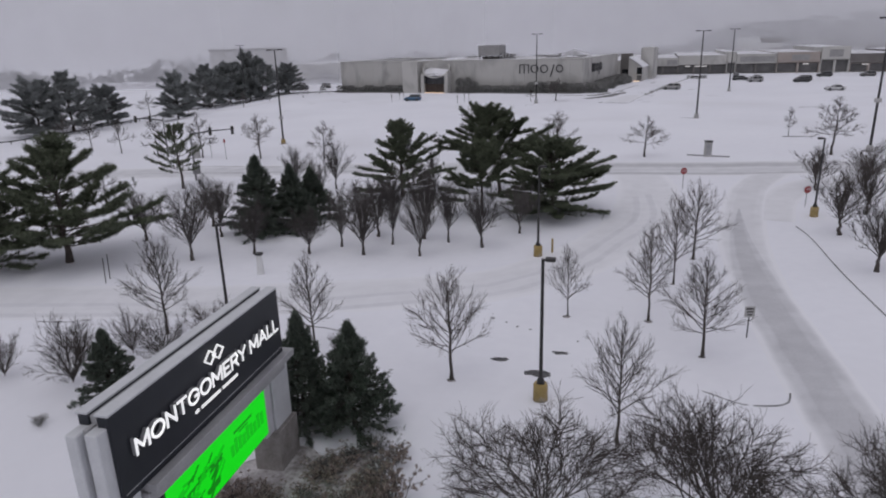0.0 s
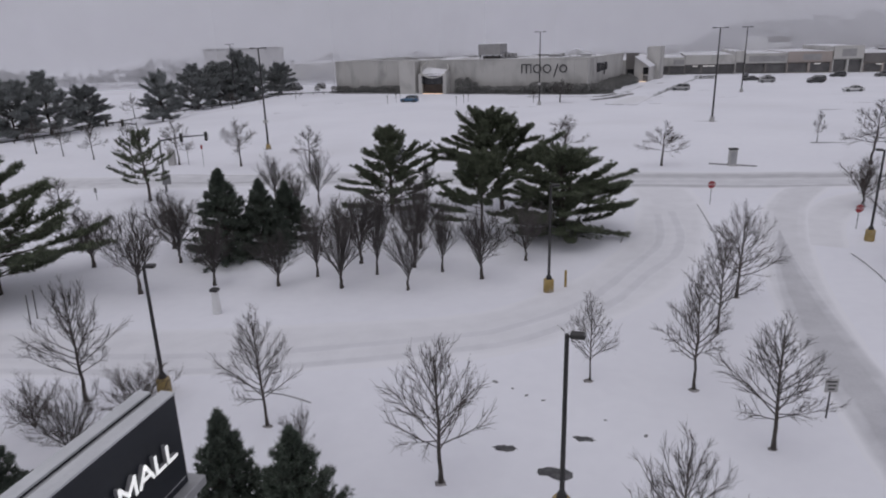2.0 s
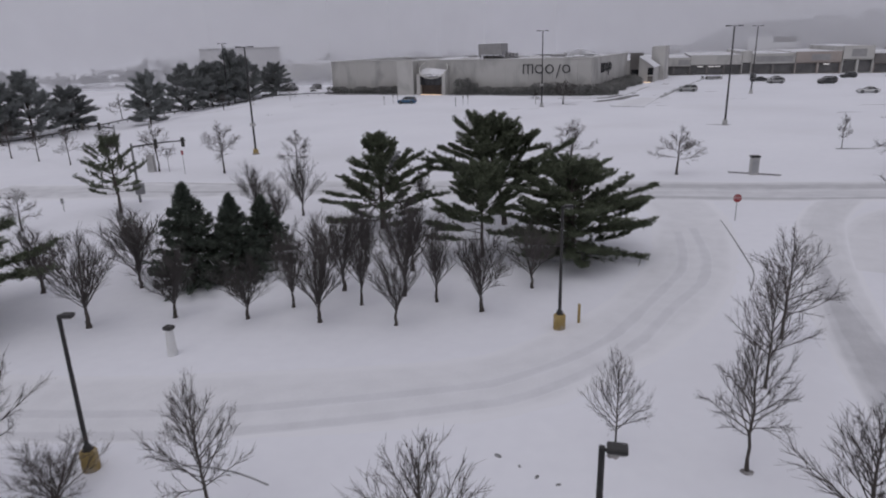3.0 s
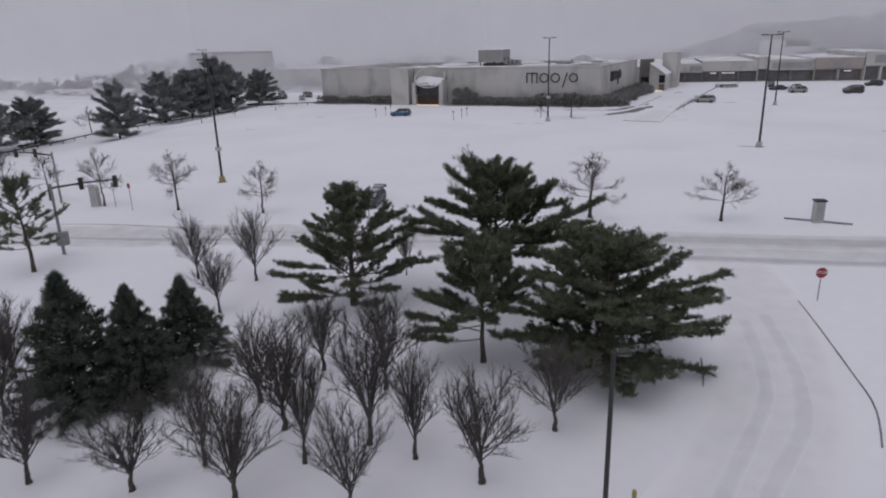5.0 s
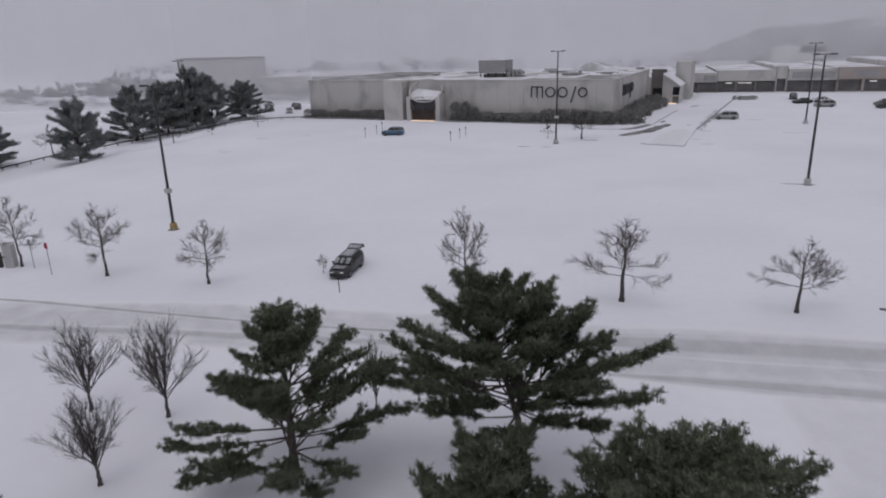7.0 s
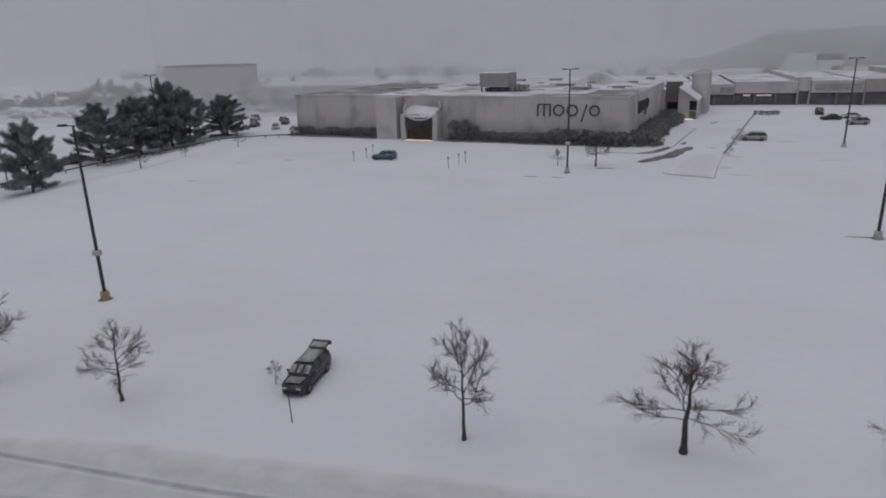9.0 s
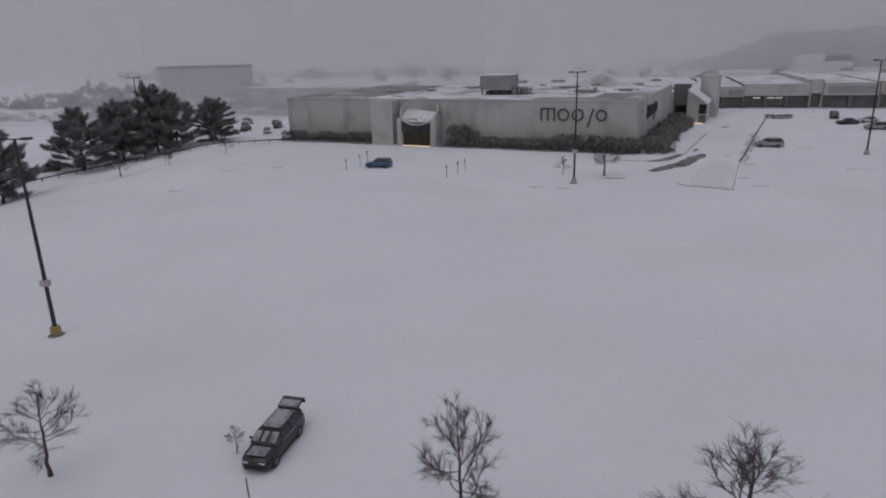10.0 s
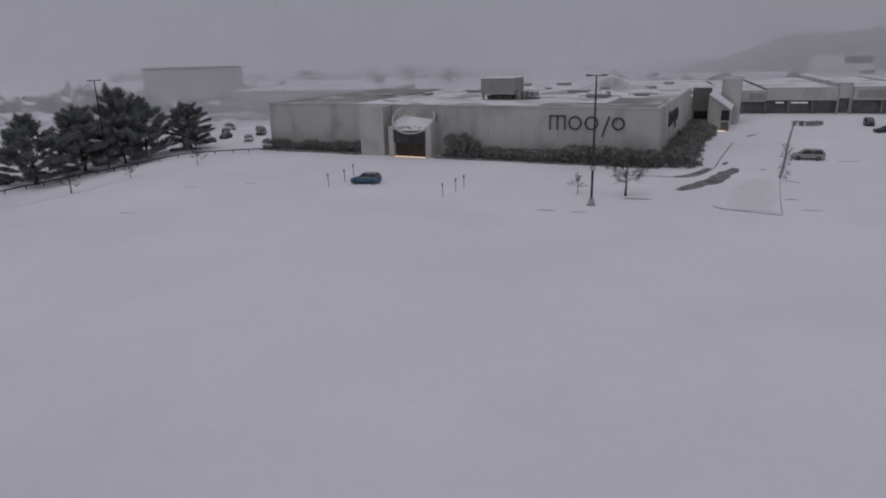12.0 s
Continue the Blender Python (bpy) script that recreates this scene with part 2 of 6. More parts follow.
CHROME = mat("bright_trim", (0.55, 0.55, 0.56), (0.62, 0.62, 0.63), scale=4, fine=30, rough=0.25, metal=0.8, bump=0.0)
CAR_DARK = mat("dark_grey_car_paint", (0.018, 0.019, 0.022), (0.028, 0.029, 0.033), scale=1, fine=6, rough=0.3, bump=0.0, spec=0.6)
CAR_BLUE = mat("teal_blue_car_paint", (0.030, 0.092, 0.175), (0.042, 0.118, 0.215), scale=1, fine=6, rough=0.3, bump=0.0, spec=0.6)
CAR_GREY = mat("grey_car_paint", (0.10, 0.095, 0.095), (0.14, 0.135, 0.135), scale=1, fine=6, rough=0.35, bump=0.0, spec=0.6)
CAR_SILVER = mat("silver_car_paint", (0.26, 0.26, 0.265), (0.33, 0.33, 0.335), scale=1, fine=6, rough=0.35, bump=0.0, spec=0.6)
BANK = mat("bare_grassy_bank", (0.10, 0.095, 0.096), (0.24, 0.232, 0.236), scale=0.5, fine=4, rough=0.95, bump=0.8, dist=0.08, stain=(0.34, 0.34, 0.36), stain_scale=0.8)
CAR_WHITE = mat("white_car_paint", (0.55, 0.55, 0.56), (0.62, 0.62, 0.63), scale=1, fine=6, rough=0.35, bump=0.0, spec=0.6)
CAR_SNOW = mat("thin_car_snow", (0.15, 0.15, 0.16), (0.50, 0.50, 0.53), scale=1.6, fine=7, rough=0.85, bump=0.4, stain=(0.08, 0.08, 0.088), stain_scale=1.1)
MULCH_RING = mat("mulch_ring", (0.10, 0.09, 0.086), (0.36, 0.345, 0.35), scale=2.2, fine=9, rough=0.95, bump=0.8, dist=0.05)
LAMP_RED = mat("tail_lamp_red", (0.18, 0.008, 0.008), (0.24, 0.012, 0.012), rough=0.3, bump=0.0)
WARM = mat("warm_entrance_light", (0.9, 0.7, 0.5), (0.9, 0.7, 0.5), rough=0.5, bump=0.0, glow=((1.0, 0.72, 0.50), 0.75))
MIST_HILL = mat("bare_hill_wood", (0.085, 0.08, 0.08), (0.15, 0.145, 0.145), scale=0.03, fine=0.4, rough=1.0, bump=0.0, island=0.05, spec=0.0)
# twigs far paler than bare wood, with haze painted into their colour
MIST_TREES = mat("hazed_far_twigs", (0.30, 0.295, 0.302), (0.44, 0.435, 0.445), scale=0.1, fine=1, rough=1.0, bump=0.0, island=0.25, spec=0.0)
# part of the distance haze is mixed into this wall colour
MIST_WALL = mat("hazed_far_wall", (0.40, 0.39, 0.385), (0.47, 0.46, 0.455), scale=0.06, fine=1, rough=1.0, bump=0.0, spec=0.1)


def veil_mat(name, share):
    """Falling snow far off: mostly see-through, the rest scatters daylight to both sides."""
    m = bpy.data.materials.new(name)
    m.use_nodes = True
    n, l = m.node_tree.nodes, m.node_tree.links
    n.clear()
    out, mix, half = n.new("ShaderNodeOutputMaterial"), n.new("ShaderNodeMixShader"), n.new("ShaderNodeMixShader")
    clear, front, back = n.new("ShaderNodeBsdfTransparent"), n.new("ShaderNodeBsdfDiffuse"), n.new("ShaderNodeBsdfTranslucent")
    for s in (front, back):
        s.inputs["Color"].default_value = (0.89, 0.89, 0.91, 1)
    no, co, r = n.new("ShaderNodeTexNoise"), n.new("ShaderNodeTexCoord"), n.new("ShaderNodeMapRange")
    no.inputs["Scale"].default_value, no.inputs["Detail"].default_value = 0.012, 4
    l.new(co.outputs["Object"], no.inputs["Vector"])
    l.new(no.outputs["Fac"], r.inputs["Value"])
    r.inputs["From Min"].default_value, r.inputs["From Max"].default_value = 0.3, 0.7
    r.inputs["To Min"].default_value, r.inputs["To Max"].default_value = share * 0.85, share * 1.15
    l.new(r.outputs[0], mix.inputs[0])
    l.new(front.outputs[0], half.inputs[1])
    l.new(back.outputs[0], half.inputs[2])
    l.new(clear.outputs[0], mix.inputs[1])
    l.new(half.outputs[0], mix.inputs[2])
    l.new(mix.outputs[0], out.inputs["Surface"])
    return m


VEIL = veil_mat("falling_snow", 0.42)

# ---- mesh tools ----
def smooth(a, b, v):
    u = np.clip((v - a) / (b - a), 0, 1)
    return u * u * (3 - 2 * u)


def ground(x, y):
    """Height of the snow: a lot that rises gently to one side and away, level at the store, with soft drifts."""
    s = 1 - 0.85 * smooth(120, 185, y)
    z = 0.6 + s * 0.022 * np.clip(x, -75, 45) + 0.004 * (np.clip(y, 0, 200) - 90) - 0.5 * (1 - smooth(58, 84, y))
    near = 1 - smooth(200, 320, np.abs(y - 90)) 
    z = z + near * (0.035 * np.sin(x * 0.31 + 1.3 * np.sin(y * 0.17)) + 0.03 * np.sin(y * 0.37 + 1.1 * np.sin(x * 0.21)))
    # the bank falls away behind the guide rail
    return z - 1.5 * smooth(0, 12, -101 - x) * smooth(95, 115, y) * (1 - smooth(195, 215, y))


class MB:
    """Collects faces for one mesh."""

    def __init__(self):
        self.v, self.f = [], []

    def add(self, vs, fs):
        o = len(self.v)
        self.v.extend(vs)
        self.f.extend([tuple(i + o for i in f) for f in fs])
        return self

    def tube(self, pts, radii, sides=5, cap=True):
        pts = [Vector(p) for p in pts]
        vs, fs = [], []
        for i, p in enumerate(pts):
            d = (pts[min(i + 1, len(pts) - 1)] - pts[max(i - 1, 0)])
            d = d.normalized() if d.length > 1e-9 else Vector((0, 0, 1))
            a = d.cross(Vector((0.31, 0.95, 0.1)) if abs(d.y) < 0.9 else Vector((1, 0, 0))).normalized()
            b = d.cross(a)
            for k in range(sides):
                w = 2 * math.pi * k / sides
                vs.append(tuple(p + radii[i] * (math.cos(w) * a + math.sin(w) * b)))
        for i in range(len(pts) - 1):
            for k in range(sides):
                j = (k + 1) % sides
                fs.append((i * sides + k, i * sides + j, (i + 1) * sides + j, (i + 1) * sides + k))
        if cap:
            fs.append(tuple(range(sides)))
            fs.append(tuple((len(pts) - 1) * sides + k for k in range(sides)))
        return self.add(vs, fs)

    def box(self, c, s, e=0.01, m=None):
        """A box of size s about c with its edges chamfered by e."""
        hx, hy, hz = s[0] / 2, s[1] / 2, s[2] / 2
        e = min(e, 0.45 * min(s))
        vs, ix = [], {}
        for sx in (-1, 1):
            for sy in (-1, 1):
                for sz in (-1, 1):
                    for ax in range(3):
                        q = [sx * (hx - e * (ax != 0)), sy * (hy - e * (ax != 1)), sz * (hz - e * (ax != 2))]
                        ix[(sx, sy, sz, ax)] = len(vs)
                        p = Vector(q) + Vector(c)
                        vs.append(tuple(m @ p) if m else tuple(p))
        fs = []
        for ax in range(3):
            o1, o2 = [a for a in range(3) if a != ax]
            for sg in (-1, 1):
                q = []
                for a, b in ((-1, -1), (1, -1), (1, 1), (-1, 1)):
                    k = [0, 0, 0]
                    k[ax], k[o1], k[o2] = sg, a, b
                    q.append(ix[(*k, ax)])
                fs.append(tuple(q))
            for a in (-1, 1):
                for b in (-1, 1):
                    k1, k2 = [0, 0, 0], [0, 0, 0]
                    k1[ax], k2[ax] = -1, 1
                    k1[o1] = k2[o1] = a
                    k1[o2] = k2[o2] = b
                    fs.append((ix[(*k1, o1)], ix[(*k2, o1)], ix[(*k2, o2)], ix[(*k1, o2)]))
        for sx in (-1, 1):
            for sy in (-1, 1):
                for sz in (-1, 1):
                    fs.append(tuple(ix[(sx, sy, sz, a)] for a in range(3)))
        return self.add(vs, fs)

    def prism(self, poly, y0, y1, m=None):
        """A polygon in x and z, drawn out along y."""
        n = len(poly)
        vs = [Vector((x, y0, z)) for x, z in poly] + [Vector((x, y1, z)) for x, z in poly]
        vs = [tuple(m @ p) if m else tuple(p) for p in vs]
        fs = [tuple(range(n)), tuple(range(2 * n - 1, n - 1, -1))] + [(i, (i + 1) % n, (i + 1) % n + n, i + n) for i in range(n)]
        return self.add(vs, fs)

    def mesh(self, name, material, shade=False):
        me = bpy.data.meshes.new(name)
        me.from_pydata(self.v, [], self.f)
        bm = bmesh.new()
        bm.from_mesh(me)
        bmesh.ops.recalc_face_normals(bm, faces=bm.faces)
        bm.to_mesh(me)
        bm.free()
        me.materials.append(material)
        if shade:
            me.shade_smooth()
        return me


def raw_mesh(name, verts, faces, material):
    me = bpy.data.meshes.new(name)
    me.from_pydata(verts, [], faces)
    me.materials.append(material)
    return me


def part(name, mb, material, parent, label="", shade=False):
    me = mb.mesh(name, material, shade) if isinstance(mb, MB) else mb
    ob = new(name, me)
    ob.parent = parent
    return tagged(ob, label) if label else ob


def thing(name, label, category, group="", kind="", m=None):
    ob = new(name)
    ob.empty_display_size = 0.3
    if m:
        ob.matrix_basis = m
    return tagged(ob, label, category, group, kind)


def single(name, mb, material, label, category, group="", kind="", m=None, shade=False):
    me = mb.mesh(name, material, shade) if isinstance(mb, MB) else mb
    ob = new(name, me)
    if m:
        ob.matrix_basis = m
    return tagged(ob, label, category, group, kind)


def word(text, size, depth, material, m):
    """A mesh of the word in the built-in font, centred, upright in x and z, facing -y."""
    cu = bpy.data.curves.new("lettering", "FONT")
    cu.body, cu.size, cu.extrude, cu.align_x, cu.align_y = text, size, depth / 2, "CENTER", "CENTER"
    ob = bpy.data.objects.new("lettering", cu)
    scene.collection.objects.link(ob)
    me = bpy.data.meshes.new_from_object(ob.evaluated_get(bpy.context.evaluated_depsgraph_get()))
    bpy.data.objects.remove(ob)
    bpy.data.curves.remove(cu)
    me.transform(m @ Matrix.Rotation(radians(90), 4, "X"))
    me.materials.clear()
    me.materials.append(material)
    me.name = "lettering"
    return me


def spot(x, y, turn=0.0, sx=1.0, sz=1.0, sink=0.04):
    return Matrix.Translation((x, y, float(ground(x, y)) - sink)) @ Matrix.Rotation(turn, 4, "Z") @ Matrix.Diagonal((sx, sx, sz, 1))


def spread_out(protos, rows, rng):
    """Rows of x, y, height, width: puts a tree of the given prototypes (built 10 high and 10 wide) at each."""
    use = {}
    for i, r in enumerate(rows):
        use.setdefault(i % len(protos), []).append(r)
    for k, rs in use.items():
        ms = [spot(x, y, rng.uniform(0, 6.28), w / 10, h / 10) for x, y, h, w in rs]
        for m in ms[1:]:
            copy_thing(protos[k], m)
        protos[k].matrix_basis = ms[0]


# ---- the ground and what is driven on it ----
def axis_lines(a, b, step, far):
    core = np.arange(a, b + 0.1, step)
    ext = step * np.cumsum(1.35 ** np.arange(1, 40))
    ext = ext[ext < far]
    return np.concatenate([(a - ext)[::-1], core, b + ext])


def build_ground():
    xs, ys = axis_lines(-126, 90, 2.0, 2600), axis_lines(-20, 250, 2.0, 2600)
    gx, gy = np.meshgrid(xs, ys)
    gz = ground(gx, gy)
    vs = np.stack([gx.ravel(), gy.ravel(), gz.ravel()], 1)
    w = len(xs)
    i = (np.arange(len(ys) - 1)[:, None] * w + np.arange(w - 1)[None, :]).ravel()
    fs = np.stack([i, i + 1, i + 1 + w, i + w], 1)
    me = raw_mesh("ground", vs.tolist(), fs.tolist(), SNOW)
    me.shade_smooth()
    tagged(new("ground", me), "snow-covered parking lot and lawns with soft drifts", "ground", kind="structure")


def curve_points(pts, step=1.5):
    """A smooth line through the points, at even steps."""
    p = np.array(pts, float)
    q = [p[0]]
    pp = np.vstack([2 * p[0] - p[1], p, 2 * p[-1] - p[-2]])
    for i in range(1, len(pp) - 2):
        a, b, c, d = pp[i - 1:i + 3]
        n = max(2, int(np.linalg.norm(c - b) / step))
        for t in np.linspace(0, 1, n + 1)[1:]:
            q.append(0.5 * (2 * b + (c - a) * t + (2 * a - 5 * b + 4 * c - d) * t * t + (3 * b - a - 3 * c + d) * t ** 3))
    return np.array(q)


def lane(name, pts, width, material, label, lift=0.03):
    """A strip laid on the ground along the line, its map's x across."""
    p = curve_points(pts)
    d = np.gradient(p[:, :2], axis=0)
    d /= np.linalg.norm(d, axis=1)[:, None]
    nrm = np.stack([-d[:, 1], d[:, 0]], 1)
    us = np.linspace(0, 1, 9)
    vs, uv = [], []
    run = np.concatenate([[0], np.cumsum(np.linalg.norm(np.diff(p[:, :2], axis=0), axis=1))])
    for i in range(len(p)):
        wd = p[i, 2] if p.shape[1] > 2 else width
        for u in us:
            x, y = p[i, :2] + nrm[i] * (u - 0.5) * wd
            vs.append((x, y, float(ground(x, y)) + lift * (1 - (2 * u - 1) ** 8) - 0.004))
            uv.append((u, run[i] / width))
    n = len(us)
    fs = [(i * n + k, i * n + k + 1, (i + 1) * n + k + 1, (i + 1) * n + k) for i in range(len(p) - 1) for k in range(n - 1)]
    me = raw_mesh(name, vs, fs, material)
    lay = me.uv_layers.new(name="UVMap")
    for lp in me.loops:
        lay.data[lp.index].uv = uv[lp.vertex_index]
    me.shade_smooth()
    return tagged(new(name, me), label, "road", kind="structure")


def kerb(pts, label="dark wet kerb edge showing through the snow", h=0.05, w=0.075, step=0.8):
    p = curve_points(pts, step)
    d = np.gradient(p, axis=0)
    d /= np.linalg.norm(d, axis=1)[:, None]
    mb, vs, n = MB(), [], len(p)
    prof = ((-0.5, -0.15), (-0.5, 0.7), (-0.3, 1.0), (0.3, 1.0), (0.5, 0.7), (0.5, -0.15))
    for i in range(n):
        hh = h * (0.55 + 0.45 * math.sin(i * 0.9) ** 2)
        for a, b in prof:
            x, y = p[i] + np.array([-d[i, 1], d[i, 0]]) * a * w
            vs.append((x, y, float(ground(x, y)) + b * hh))
    k = len(prof)
    fs = [(i * k + j, i * k + j + 1, (i + 1) * k + j + 1, (i + 1) * k + j) for i in range(n - 1) for j in range(k - 1)]
    fs += [tuple(range(k)), tuple((n - 1) * k + j for j in range(k))]
    mb.add(vs, fs)
    return single("kerb", mb, KERB, label, "kerb", kind="structure")


RUT_A = [(-61.91, 32.51), (-37.14, 34.99), (-20.62, 37.67), (-9.58, 41.59), (-6.90, 43.04), (-4.11, 45.72), (-1.97, 48.89), (-0.43, 52.61), (1.33, 57.05), (2.43, 60.20), (2.81, 63.90), (2.86, 68.74)]
RUT_B = [(-60.88, 30.86), (-36.11, 33.33), (-19.59, 36.02), (-8.76, 40.04), (-5.76, 41.69), (-2.77, 44.89), (-0.53, 48.48), (1.12, 52.61), (3.36, 57.33), (4.07, 60.71), (4.35, 64.09), (4.06, 69.70)]

build_ground()
lane("road", [(-78.15, 79.61), (-53.04, 81.54), (-35.00, 83.20), (-3.00, 83.20), (13.00, 83.01), (40, 84), (90, 85)], 9.0, RING, "ring road with grey driven snow and wheel tracks")
lane("road", [(10.0, 43.0, 3.6), (10.3, 50.0, 3.8), (10.9, 56.0, 4.0), (12.5, 64.9, 4.0), (14.7, 73.5, 4.0), (18.0, 80.1, 4.0)], 3.9, EXIT_END, "mouth of the exit lane under lighter driven snow", 0.035)
lane("road", [(12.2, -30, 3.6), (10.9, 0, 3.6), (10.65, 17.4, 3.6), (10.35, 26.7, 3.6), (10.05, 36.0, 3.6), (9.95, 43.0, 3.5), (10.2, 50.0, 2.9), (10.7, 56.0, 2.0), (11.6, 62.0, 0.8), (12.0, 64.5, 0.3)], 3.6, SLUSH, "exit lane ploughed down to grey packed snow", 0.05)
lane("road", [(-123.47, 30.78), (-72.23, 31.89), (-41.27, 34.99), (-24.75, 37.57), (-9.58, 41.59), (-4.11, 45.82), (0.09, 52.09), (2.84, 59.90), (4.04, 70.93), (3.42, 80.09)], 6.5, FAINT, "side drive with faint wheel tracks in snow", 0.02)
lane("track_shade_strip", [(-66.0, 84.9, 0.2), (-54.6, 85.2, 0.8), (-42.8, 84.5, 0.9), (-31.9, 84.0, 1.0), (-22.3, 83.8, 0.9), (-12.0, 83.9, 0.2)], 0.45, FURROW, "dark furrow along the edge of the ring road", 0.045)
for pts in ([(-20.0, 84.4, 0.3), (-8.3, 84.4, 3.6), (-0.6, 84.4, 4.8), (6.4, 84.5, 4.8), (22.0, 84.8, 4.4), (45.0, 85.5, 0.4)], [(-9.0, 80.0, 0.1), (-3.7, 79.9, 1.5), (1.3, 79.8, 2.2), (4.4, 79.8, 2.2), (14.0, 79.8, 1.8), (30.0, 80.6, 0.2)], [(-70.0, 79.9, 0.2), (-51.7, 80.6, 1.8), (-37.4, 81.4, 2.0), (-23.5, 82.0, 1.8), (-10.0, 82.4, 0.2)]):
    lane("track_shade_strip", pts, 1.4, RUT, "grey slushy wheel track on the ring road", 0.045)
for pts in (RUT_A, RUT_B):
    lane("track_shade_strip", pts, 1.0, TRACK, "curved wheel track pressed in the snow", 0.03)
lane("road", [(14.06, 60.91), (15.93, 67.79), (19.27, 73.48), (26.12, 78.19)], 4.0, FAINT, "turning lane with faint tracks in snow", 0.02)
kerb([(6.83, 28.59), (7.76, 28.69), (8.38, 29.10), (8.64, 29.93)])
kerb([(4.77, 29.62), (5.18, 29.36), (6.11, 28.74), (6.62, 28.59)], h=0.03, w=0.045)
kerb([(15.62, 59.29), (15.90, 55.50), (15.79, 47.96), (15.91, 39.84), (16.12, 30.86)])
kerb([(-18.6, 33.97), (-16.4, 33.9), (-14.7, 33.42)], h=0.03, w=0.07)
kerb([(-36.4, 32.3), (-33.9, 32.5), (-32.8, 33.0)], h=0.03, w=0.09)
kerb([(-0.42, 60.6), (-0.25, 61.9), (-0.16, 63.70)])
kerb([(6.55, 72.1), (6.8, 67.3), (6.95, 63.4), (7.0, 60.4), (6.7, 58.5), (6.1, 56.3)])
kerb([(-3.2, 169.6), (-2.5, 168.2), (0.6, 166.7), (3.9, 165.2)], h=0.08, w=0.16)
kerb([(3.9, 165.2), (5.9, 176), (8.4, 188)])
lane("track_shade_strip", [(0.7, 167.4, 6.6), (2.2, 174.5, 7.4), (4.0, 182.0, 6.6), (5.4, 187.5, 3.6)], 6.6, FAINT, "raised lot island under thin grey snow", 0.05)
# shade of a swale, laid on as a grey strip in the track colour
lane("track_shade_strip", [(-101.5, 155.8, 0.3), (-100.0, 160.3, 1.1), (-98.2, 166.1, 1.3), (-97.3, 174.2, 1.1), (-95.2, 181.6, 0.3)], 1.1, TRACK, "grey strip painted as the shade line of a swale below the guide rail", 0.03)
kerb([(8.6, 189.2), (12.4, 203.7), (18.1, 226.9), (26.2, 258.3), (29.7, 268.8)], h=0.10, w=0.38)
kerb([(0.3, 196.4), (3.6, 210.3), (7.7, 226.5)], h=0.08, w=0.2)
kerb([(-16.2, 187.6), (-11.2, 189.0), (-6.8, 188.4), (-4.0, 188.6), (-1.6, 192.0), (0.0, 196.0)], h=0.06, w=0.3)


# ---- trees ----
def wander(rng, p, d, length, n, bend, up):
    """Points of a limb that starts at p towards d, curving upwards by up."""
    pts, d = [p.copy()], d.normalized()
    for _ in range(n):
        d = (d + Vector((rng.gauss(0, bend), rng.gauss(0, bend), rng.gauss(0, bend) + up))).normalized()
        pts.append(pts[-1] + d * (length / n))
    return pts


def along(pts, u):
    k = min(int(u * (len(pts) - 1)), len(pts) - 2)
    f = u * (len(pts) - 1) - k
    return pts[k].lerp(pts[k + 1], f), (pts[k + 1] - pts[k]).normalized()


def side_way(rng, d, angle):
    a = d.cross(Vector((rng.uniform(-1, 1), rng.uniform(-1, 1), rng.uniform(-1, 1)))).normalized()
    return (d * math.cos(angle) + a * math.sin(angle)).normalized()


def to_ten(*lists):
    """Scales lists of points together so that they are 10 high and about 10 wide."""
    v = np.concatenate([np.asarray(a) for a in lists])
    k = 5.0 / np.percentile(np.hypot(v[:, 0], v[:, 1]), 98)
    s = np.array([k, k, 10.0 / np.percentile(v[:, 2], 99.9)])
    return [[tuple(p) for p in np.asarray(a) * s] for a in lists]


